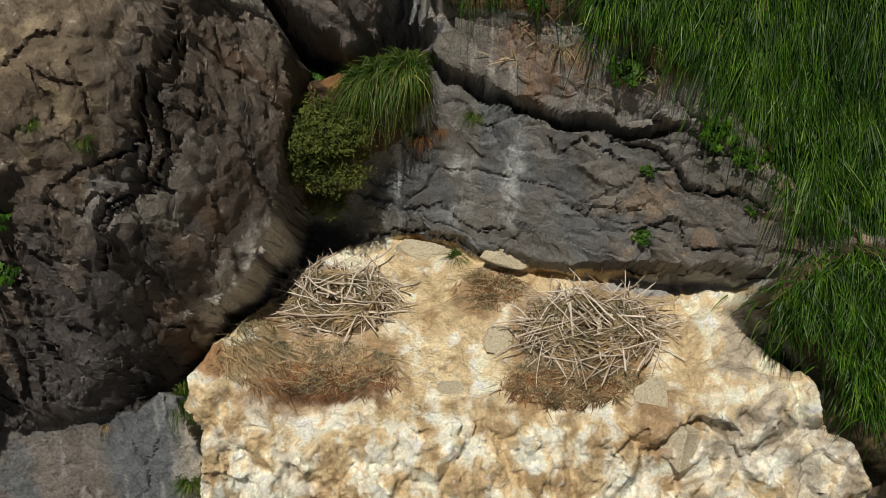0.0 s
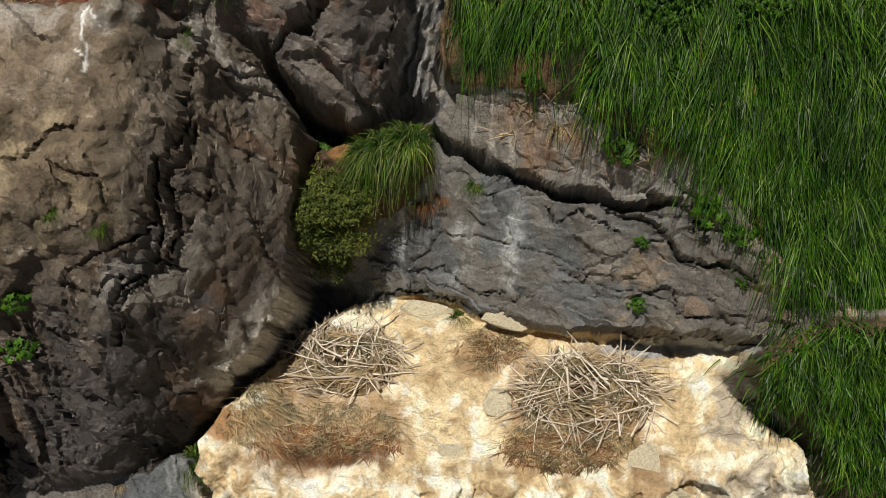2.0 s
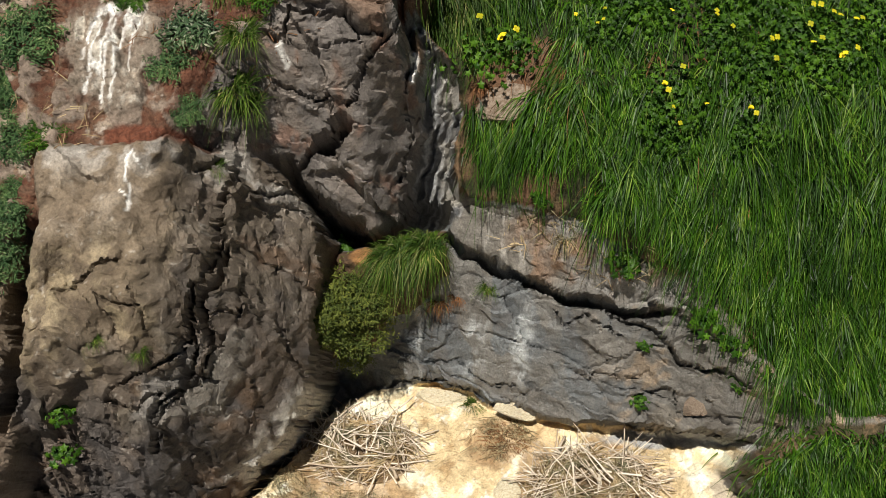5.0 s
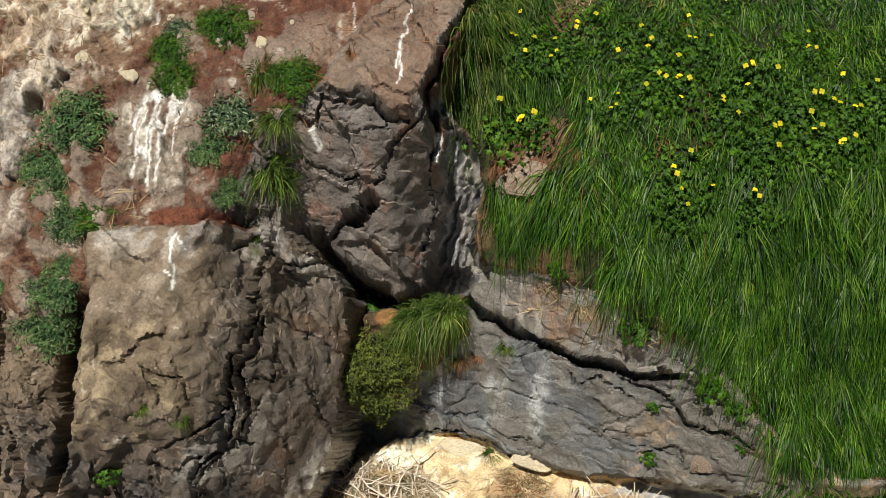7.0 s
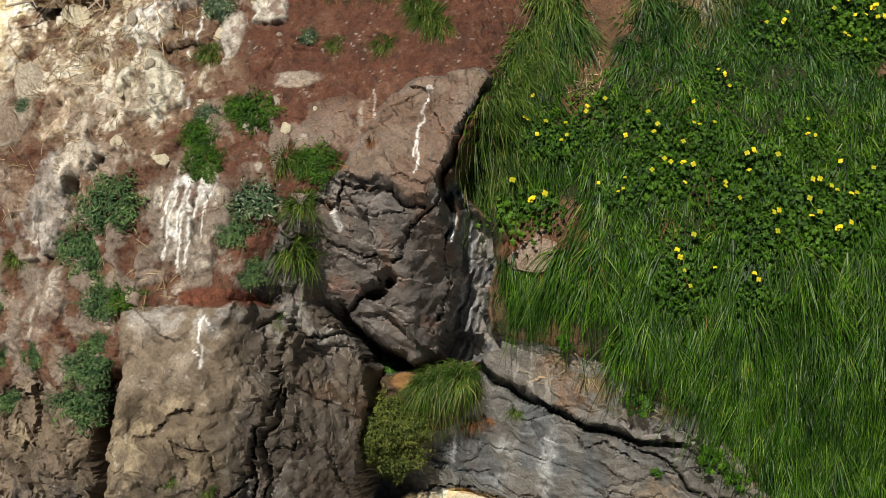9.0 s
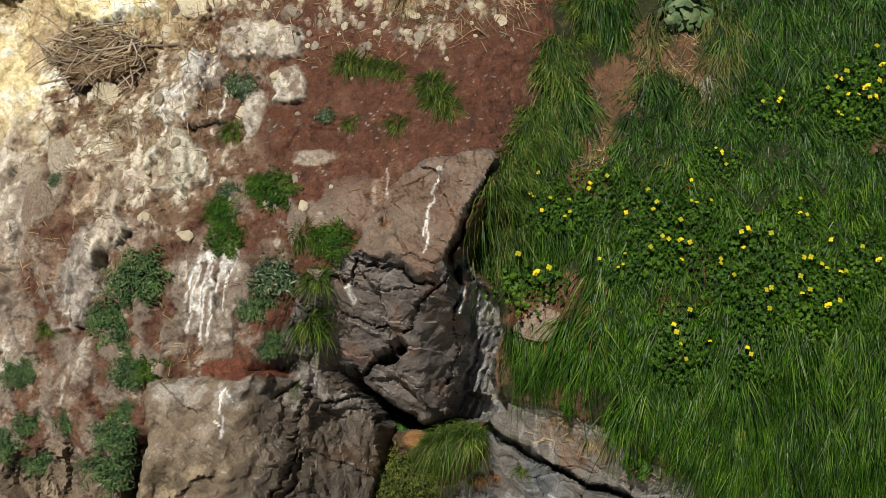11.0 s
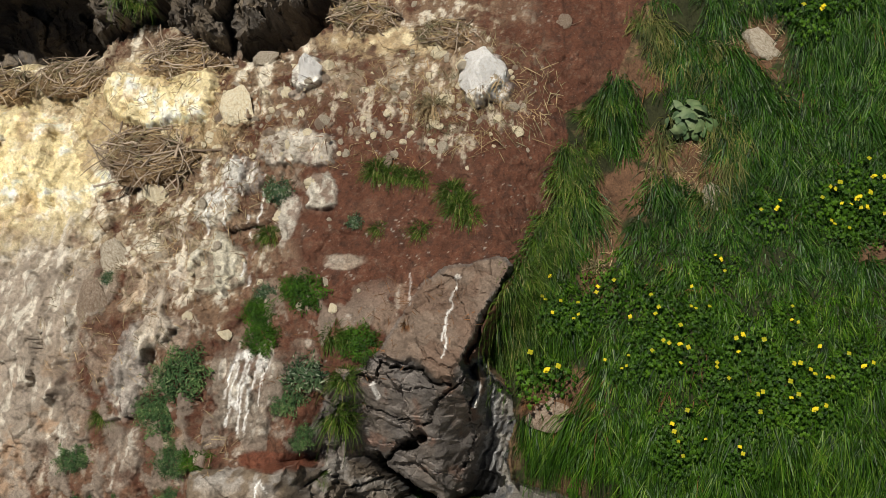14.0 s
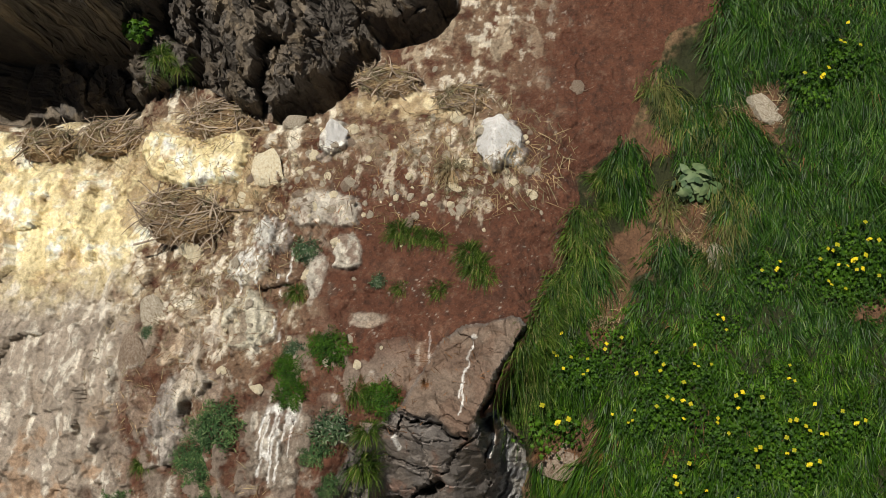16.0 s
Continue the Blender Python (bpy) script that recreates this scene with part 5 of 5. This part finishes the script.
stone(-0.02, 5.86, 0.08, 0.05, 0.05, ST_CREAM, "flat whitish stone on the ledge's edge", 6, -0.1, sink=0.35)
stone(1.18, 6.60, 0.09, 0.06, 0.05, ST_PINK, "ochre stone set in the basalt wall", 7, 0.1)
stone(-0.43, 10.27, 0.17, 0.19, 0.20, ST_WHITE, "large block of rock whitewashed by droppings", 5, 0.5, sink=0.5)
stone(-1.60, 10.25, 0.09, 0.13, 0.12, ST_WHITE, "white-stained upright block on the slope", 3, 0.1, sink=0.7)
stone(-2.70, 8.89, 0.20, 0.13, 0.10, ST_GREY, "grey slab with a pale edge", 4, -0.6)
stone(-2.75, 8.55, 0.13, 0.20, 0.09, ST_PINK, "pinkish slab set steep in the earth", 5, 0.4)
stone(-2.04, 9.95, 0.13, 0.17, 0.10, ST_CREAM, "cream angular stone on the slope", 6, 0.2)
stone(-1.93, 10.36, 0.10, 0.06, 0.05, ST_GREY, "small grey stone below the overhang", 7, 0.3)
stone(0.08, 10.75, 0.07, 0.06, 0.04, ST_PINK, "flat stone lying on red earth", 0, 0.2)
stone(-2.52, 9.33, 0.08, 0.11, 0.06, ST_CREAM, "pale stone below the nest", 1, 0.9)
stone(0.17, 8.10, 0.19, 0.14, 0.16, ST_PINK, "brown-grey boulder sticking out of the grass", 2, 0.35)
stone(1.13, 9.57, 0.09, 0.12, 0.08, ST_GREY, "pale stone at the edge of the grass", 3, 0.1)
stone(1.44, 10.70, 0.23, 0.10, 0.07, ST_GREY, "long pale stone lying in the grass", 4, -0.5)
rs = random.Random(77)
for k in range(260):
    u, v = rs.gauss(-1.75, 0.75), rs.uniform(8.3, 10.7)
    if k % 3:
        u, v = rs.gauss(-1.5, 0.7), rs.gauss(10.0, 0.3)
    if k % 5 == 0:
        u, v = rs.gauss(-0.5, 0.35), rs.gauss(10.1, 0.25)
    if not (-3.6 < u < -1.0) and not (v > 9.6 and u < 0.25):
        continue
    if inside(np.array(u), np.array(v), YELLOW) > -0.03 or inside(np.array(u), np.array(v), WESTFACE) > -0.03:
        continue
    s = rs.choice((0.014, 0.018, 0.022, 0.03, 0.045))
    stone(u, v, s * rs.uniform(0.8, 1.3), s * rs.uniform(0.7, 1.2), s * 0.7, rs.choice((ST_CREAM, ST_GREY, ST_PINK, ST_CREAM, ST_GREY)), "small angular stone lying on the stained earth", k, rs.uniform(0, 3), "loose stones", 0.5)


# ---- plants ----
def leaf_cloud(name, count, radius, leaf, seed, mat, flat=0.6, kind="herb"):
    """Many leaves over a dome, each a small folded blade; herb: lobed, feather: narrow."""
    rng = np.random.default_rng(seed)
    d = rng.normal(size=(count, 3))
    d[:, 2] = np.abs(d[:, 2]) * 1.1 + 0.05
    d /= np.linalg.norm(d, axis=1, keepdims=True)
    lump = 1 + 0.28 * np.sin(d[:, 0] * 7 + seed) * np.cos(d[:, 1] * 6 + 2 * seed) + 0.12 * rng.normal(size=count)
    r = radius * lump * rng.uniform(0.45, 1.0, count) ** 0.6
    c = d * r[:, None] * np.array((1, 1, flat))
    if kind == "lobed":
        ang = np.linspace(0, 2 * np.pi, 11)[:-1]
        rad = np.where(np.arange(10) % 2 == 0, 1.0, 0.52)
        shape = np.c_[rad * np.cos(ang), rad * np.sin(ang)]
    elif kind == "broad":
        shape = np.array([(-1.0, 0), (-0.5, 0.55), (0.1, 0.62), (0.7, 0.35), (1.1, 0), (0.7, -0.35), (0.1, -0.62), (-0.5, -0.55)])
    else:
        shape = np.array([(-1.0, 0), (-0.2, 0.26), (0.5, 0.2), (1.1, 0), (0.5, -0.2), (-0.2, -0.26)])
    k = len(shape)
    nrm = d + rng.normal(0, 0.55, (count, 3)) + np.array((0, 0, 0.5))
    nrm /= np.linalg.norm(nrm, axis=1, keepdims=True)
    x = np.cross(nrm, rng.normal(size=(count, 3)))
    if kind != "lobed":
        x = d + rng.normal(0, 0.5, (count, 3))
        x -= nrm * (x * nrm).sum(1, keepdims=True)
    x /= np.linalg.norm(x, axis=1, keepdims=True) + 1e-9
    y = np.cross(nrm, x)
    s = leaf * rng.uniform(0.6, 1.25, count)
    mid = c + nrm * (s * 0.16)[:, None]
    V = c[:, None] + s[:, None, None] * (x[:, None] * shape[None, :, 0, None] + y[:, None] * shape[None, :, 1, None])
    V = V - nrm[:, None] * (s[:, None] * 0.18 * (shape[None, :, 0] ** 2))[..., None]
    V = np.concatenate([V, mid[:, None]], 1).reshape(-1, 3)
    base = np.arange(count)[:, None] * (k + 1)
    j = np.arange(k)[None]
    F = np.stack([base + j, base + (j + 1) % k, np.broadcast_to(base + k, (count, k))], -1).reshape(-1, 3)
    return mesh_from(name, V, F, [mat])


def stems(name, count, radius, seed, mat, high=0.7):
    rng = np.random.default_rng(seed)
    a = rng.uniform(0, 6.28, count)
    out = np.c_[np.cos(a) * 0.8, np.sin(a) * 0.8, rng.uniform(0.4, 1.2, count)]
    return blades(name, np.zeros((count, 3)) + rng.normal(0, radius * 0.06, (count, 3)), np.full(count, radius * high), out, np.zeros((count, 3)), np.full(count, 0.005), np.full(count, 0.1), rng, 3, mat=mat)


def plant(name, label, category, group, seed, radius, count, leaf, mat, flat, kind):
    """A leafy clump: foliage and stems under one root."""
    root = new(name)
    tagged(root, label, category, group)
    tagged(part_of("foliage", leaf_cloud("foliage", count, radius, leaf, seed, mat, flat, kind), root), kind="stuff")
    part_of("stem", stems("stem", 14, radius, seed, mat), root)
    return root


def spread_copies(first, spots, base_radius, seed, lean=0.0, lift=-0.01):
    """Puts the thing at the first spot and copies of it at the rest: (u, v, radius)."""
    rng = random.Random(seed)
    for k, (u, v, r) in enumerate(spots):
        m = upright(u, v, lift, rng.uniform(0, 6.28), 1.0, lean)
        s = r / base_radius * rng.uniform(0.95, 1.1)
        if k == 0:
            first.matrix_world = m @ Matrix.Scale(s, 4)
        else:
            ob = copy_thing(first, m)
            ob.scale = (s, s, s * rng.uniform(0.85, 1.15))


sage_spots = [(-2.05, 8.15, 0.17), (-2.22, 7.95, 0.15), (-2.12, 7.86, 0.13), (-2.02, 7.66, 0.13), (-2.05, 7.33, 0.12), (-2.10, 7.15, 0.14), (-1.41, 8.06, 0.11), (-1.31, 7.84, 0.09), (-2.02, 7.46, 0.07), (-2.37, 7.38, 0.09),
              (-2.55, 7.16, 0.11), (-2.69, 7.63, 0.11), (-2.63, 7.36, 0.09), (-2.75, 7.23, 0.12)]
spread_copies(plant("wormwood_clump", "feathery grey-green herb clump growing on bare earth", "plant", "herb clumps", 21, 0.15, 1800, 0.0125, SAGE, 0.6, "feather"), sage_spots, 0.15, 1)
silver_spots = [(-1.30, 8.21, 0.12), (-1.63, 8.69, 0.08), (-1.69, 9.39, 0.10), (-1.15, 9.20, 0.06), (-2.69, 8.75, 0.05)]
SILVER = leaf_material("silvery_leaves", (0.03, 0.07, 0.03), (0.09, 0.15, 0.075), (0.30, 0.34, 0.27), 0.6, 0.15)
spread_copies(plant("silver_herb", "broad-leaved herb with silvery leaf backs", "plant", "silver herbs", 22, 0.10, 700, 0.013, SILVER, 0.6, "feather"), silver_spots, 0.10, 2)
herb_spots = [(-1.38, 8.71, 0.14), (-1.64, 8.55, 0.11), (-1.60, 8.40, 0.12), (-1.67, 8.60, 0.08), (-0.99, 8.42, 0.12), (-1.47, 8.74, 0.09), (-1.89, 7.69, 0.10), (-1.62, 8.47, 0.10)]
spread_copies(plant("green_herb", "dense bright green low herb on the earth slope", "plant", "green herbs", 23, 0.13, 1200, 0.0125, HERB, 0.5, "feather"), herb_spots, 0.13, 3)
bush_spots = [(-0.80, 7.06, 0.16), (-0.81, 6.95, 0.13), (-0.70, 7.10, 0.20), (-0.57, 7.12, 0.17), (-0.74, 6.95, 0.17), (-0.60, 6.95, 0.16), (-0.68, 6.84, 0.12)]
spread_copies(plant("small_bush", "olive-green small-leaved bush in the rock niche", "bush", "niche bushes", 24, 0.18, 1700, 0.014, MOSS, 0.8, "feather"), bush_spots, 0.18, 4, -10, 0.09)
lone_spots = [(-0.74, 7.42, 0.08), (-1.83, 6.49, 0.06), (-1.89, 6.31, 0.08), (1.15, 7.02, 0.09), (1.35, 6.72, 0.06), (0.77, 7.30, 0.09), (0.89, 6.90, 0.04), (0.90, 6.62, 0.05), (0.33, 7.60, 0.06), (1.28, 6.93, 0.08), (-3.22, 11.0, 0.10)]
spread_copies(plant("leafy_herb", "fresh green leafy herb rooted in a rock crack", "plant", "crack herbs", 25, 0.08, 90, 0.022, HERB, 0.7, "lobed"), lone_spots, 0.08, 5)
dock = plant("broad_leaf_plant", "large pale-leaved plant standing in the grass", "plant", "", 26, 0.14, 60, 0.06, leaf_material("pale_broad_leaves", (0.09, 0.16, 0.07), (0.22, 0.30, 0.17), None, 0.5, 0.2), 0.7, "broad")
dock.matrix_world = upright(0.95, 10.10, 0.05)


def celandine(seed):
    """A yellow-flowered plant: lobed leaves, flowers of four petals on stalks."""
    rng = random.Random(seed)
    root = new("celandine")
    tagged(root, "lobed green plant with small yellow flowers in the grass", "flowering plant", "yellow-flowered plants")
    tagged(part_of("foliage", leaf_cloud("foliage", 330, 0.25, 0.017, seed, HERB, 0.45, "lobed"), root), kind="stuff")
    part_of("stem", stems("stem", 12, 0.17, seed, HERB), root)
    for k in range(4):
        a, r = rng.uniform(0, 6.28), rng.uniform(0.05, 0.26)
        c = Vector((r * math.cos(a), r * math.sin(a), 0.13 + rng.uniform(0, 0.06)))
        bm = bmesh.new()
        tilt = Matrix.Rotation(rng.uniform(-0.5, 0.5), 3, "X") @ Matrix.Rotation(rng.uniform(-0.5, 0.5), 3, "Y")
        for p in range(4):
            q = tilt @ Matrix.Rotation(p * math.pi / 2 + 0.3, 3, "Z")
            pts = [(0, 0, 0), (0.008, 0.008, 0.004), (0.015, 0.007, 0.002), (0.018, 0, 0.001), (0.015, -0.007, 0.002), (0.008, -0.008, 0.004)]
            bm.faces.new([bm.verts.new(c + q @ Vector(x)) for x in pts])
        bmesh.ops.create_icosphere(bm, subdivisions=1, radius=0.005, matrix=Matrix.Translation(c))
        part("flower", bm, PETAL, root, "yellow four-petalled flower")
    return root


cel_spots = [(0.09, 8.37, 0.18), (0.12, 8.73, 0.14), (0.46, 8.86, 0.14), (0.77, 8.77, 0.15), (0.94, 8.56, 0.15), (1.04, 8.74, 0.13), (1.33, 8.55, 0.15), (1.55, 8.39, 0.16), (1.67, 8.23, 0.15), (1.35, 8.18, 0.15), (0.94, 8.05, 0.15), (0.92, 7.89, 0.13), (1.33, 7.95, 0.13)]
cel_more = [(0.77, 8.51, 0.13), (2.00, 9.60, 0.18), (1.83, 9.59, 0.14), (2.12, 9.44, 0.15), (1.92, 9.35, 0.14), (1.97, 8.51, 0.14), (1.74, 8.36, 0.14), (1.15, 9.05, 0.11), (0.30, 8.70, 0.12), (1.47, 9.48, 0.13), (0.61, 8.40, 0.11), (1.6, 8.75, 0.11), (1.15, 8.35, 0.13), (1.75, 10.9, 0.16), (2.0, 11.1, 0.15), (2.15, 9.75, 0.15)]
spread_copies(celandine(31), cel_spots[::2] + cel_more[1::2], 0.17, 6, 0, 0.02)
spread_copies(celandine(32), cel_spots[1::2] + cel_more[::2], 0.17, 7, 0, 0.02)


def tuft(seed, count, length, mat, label, width=0.006, droop=0.9, name="grass_tuft"):
    """A single tuft of grass: blades rising from one root and hanging over."""
    rng = np.random.default_rng(seed)
    root = new(name)
    tagged(root, label, "grass", "grass tufts")
    a = rng.uniform(0, 6.28, count)
    R = np.c_[0.05 * np.cos(a), 0.05 * np.sin(a), 0 * a] * rng.uniform(0.1, 1, (count, 1)) * (length / 0.2)
    out = np.c_[np.cos(a) * 0.55, np.sin(a) * 0.55, rng.uniform(0.6, 1.3, count)] + rng.normal(0, 0.25, (count, 3))
    me = blades("foliage", R, length * rng.uniform(0.5, 1.1, count), out, np.array((0, -0.35, 0)) + rng.normal(0, 0.1, (count, 3)), width * rng.uniform(0.6, 1.2, count), droop * rng.uniform(0.4, 1.1, count), rng, 4, mat=mat)
    tagged(part_of("foliage", me, root), kind="stuff")
    return root


tuft_spots = [(-1.07, 8.21, 0.13), (-1.14, 8.00, 0.18), (-1.08, 7.95, 0.13), (-1.17, 8.46, 0.14), (-1.07, 8.45, 0.10), (-2.55, 7.89, 0.09), (-1.69, 9.09, 0.10), (-0.99, 9.17, 0.09), (-0.73, 9.18, 0.12), (-1.06, 9.58, 0.13), (-0.96, 9.55, 0.12), (-0.86, 9.54, 0.10),
              (-0.76, 9.53, 0.10), (-0.56, 9.45, 0.14), (-0.50, 9.36, 0.15), (-0.42, 9.29, 0.11),
              (0.01, 6.58, 0.10), (0.08, 7.22, 0.08), (-1.27, 5.80, 0.12), (-1.25, 5.42, 0.09), (1.71, 5.86, 0.13), (-3.05, 10.85, 0.16), (-2.92, 10.80, 0.13), (-1.20, 7.62, 0.07), (-1.42, 6.75, 0.05), (-1.6, 6.8, 0.05),
              (-0.17, 8.62, 0.16), (-0.12, 8.78, 0.17), (-0.06, 8.92, 0.17), (0.0, 9.08, 0.16), (0.06, 9.25, 0.16), (-0.2, 8.5, 0.13), (0.3, 10.1, 0.17), (0.36, 9.95, 0.15), (0.42, 10.2, 0.16), (0.28, 9.85, 0.13)]


def spread_tufts(first, spots, base, seed, lift=-0.01):
    rng = random.Random(seed)
    for k, (u, v, r) in enumerate(spots):
        m = Matrix.Translation(on(u, v, lift)) @ Matrix.Rotation(radians(20), 4, "X") @ Matrix.Rotation(rng.uniform(-0.5, 0.5), 4, "Z")
        s = r / base * rng.uniform(0.95, 1.1)
        if k == 0:
            first.matrix_world = m @ Matrix.Scale(s, 4)
        else:
            copy_thing(first, m).scale = (s, s, s)


spread_tufts(tuft(41, 300, 0.22, TUFT, "tuft of long green grass rooted on the slope", 0.0042, 0.75), tuft_spots, 0.14, 8)
spread_tufts(tuft(44, 520, 0.28, TUFT, "thick hanging tuft of bright green grass below the cave", 0.005, 1.25), [(-0.38, 7.38, 0.18), (-0.26, 7.40, 0.17), (-0.48, 7.34, 0.14)], 0.18, 9, 0.02)
spread_tufts(tuft(42, 150, 0.20, DRY, "tuft of bleached dead grass", 0.005), [(-0.74, 10.05, 0.18), (-1.62, 5.68, 0.06), (-1.22, 5.68, 0.08), (0.46, 7.42, 0.10), (0.33, 9.25, 0.10), (0.40, 9.05, 0.09), (0.42, 9.42, 0.09), (-1.66, 9.12, 0.08), (0.9, 9.75, 0.10), (1.02, 9.66, 0.08)], 0.14, 10)
spread_tufts(tuft(43, 130, 0.18, RUST, "tuft of rust-brown dead grass", 0.005), [(-0.20, 7.14, 0.11), (-0.10, 7.17, 0.09), (0.02, 8.16, 0.10), (0.42, 8.2, 0.10), (0.36, 8.98, 0.08), (0.75, 7.27, 0.09), (-0.9, 8.42, 0.08), (-0.72, 8.55, 0.07)], 0.13, 11)


# ---- litter: straw and dead stems that lie on the ledge and the slope ----
def litter(name, label, spots, per, length, mat, seed, lift=0.01, width=0.005, hang=0.0):
    """Loose straws over patches (u, v, ru, rv)."""
    rng = np.random.default_rng(seed)
    U, V = [], []
    for u, v, ru, rv in spots:
        n = int(per * ru * rv / 0.02)
        a, r = rng.uniform(0, 6.28, n), np.sqrt(rng.uniform(0, 1, n))
        U.append(u + ru * r * np.cos(a)), V.append(v + rv * r * np.sin(a))
    U, V = np.concatenate(U), np.concatenate(V)
    n = len(U)
    h = height(U, V) + lift * rng.uniform(0.2, 1.5, n)
    R = np.c_[U, (V - h) / ROOT2, (V + h) / ROOT2]
    th = rng.uniform(0, 6.28, n) if not hang else rng.normal(-1.57, hang, n)
    du, dv = np.cos(th), np.sin(th)
    out = np.c_[du, dv * 0.707 - 0.1, dv * 0.707 + 0.1] + rng.normal(0, 0.12, (n, 3))
    me = blades(name, R, length * rng.uniform(0.4, 1.2, n), out, np.zeros((n, 3)), np.full(n, width) * rng.uniform(0.6, 1.3, n), rng.uniform(0, 0.15, n), rng, 3, mat=mat)
    return tagged(new(name, me), label, "litter", kind="stuff")


litter("dry_grass_mat", "matted dry brown grass hanging below the nests", [(-0.70, 5.98, 0.42, 0.13), (0.55, 5.92, 0.34, 0.12), (0.17, 6.40, 0.18, 0.12), (-1.0, 6.1, 0.12, 0.14)], 620, 0.13, DRY, 51, 0.025, 0.0032, 0.8)
litter("rusty_grass_mat", "rust-brown matted grass on the ledge", [(-0.62, 5.90, 0.36, 0.09), (0.50, 5.88, 0.30, 0.09), (0.2, 6.4, 0.13, 0.1)], 520, 0.12, RUST, 52, 0.025, 0.0032, 0.8)
litter("scattered_straw", "pale straw and twigs scattered over the stained slope", [(-2.3, 9.6, 0.6, 0.7), (-1.2, 10.0, 0.9, 0.45), (-2.6, 8.6, 0.5, 0.6), (-0.4, 10.2, 0.5, 0.4), (-0.45, 10.05, 0.4, 0.3), (-0.6, 10.4, 0.35, 0.25), (-1.9, 7.75, 0.25, 0.2), (-3.0, 10.1, 0.6, 0.25)], 22, 0.11, DRY, 53, 0.006, 0.0032)
litter("pale_stems", "long bleached stems hanging down the upper slope", [(-0.75, 10.1, 0.22, 0.25), (-0.45, 10.0, 0.45, 0.30), (-0.15, 10.2, 0.25, 0.3), (-1.0, 10.3, 0.3, 0.2), (-2.2, 9.4, 0.4, 0.5)], 26, 0.20, DRY, 56, 0.012, 0.0045, 0.9)
litter("dark_straw", "brown dead stems scattered over the slope", [(-2.3, 9.3, 0.7, 0.9), (-1.2, 10.0, 0.9, 0.5), (-1.2, 8.3, 0.5, 0.3), (-0.7, 8.6, 0.4, 0.25)], 14, 0.12, RUST, 54, 0.006, 0.0032)
litter("bank_straw", "dead stalks on the bare patches of the bank", [(0.95, 9.75, 0.28, 0.2), (1.4, 10.7, 0.3, 0.15), (0.38, 9.2, 0.12, 0.35), (0.42, 7.45, 0.3, 0.10), (0.78, 7.28, 0.2, 0.08)], 60, 0.12, DRY, 55, 0.012, 0.004)
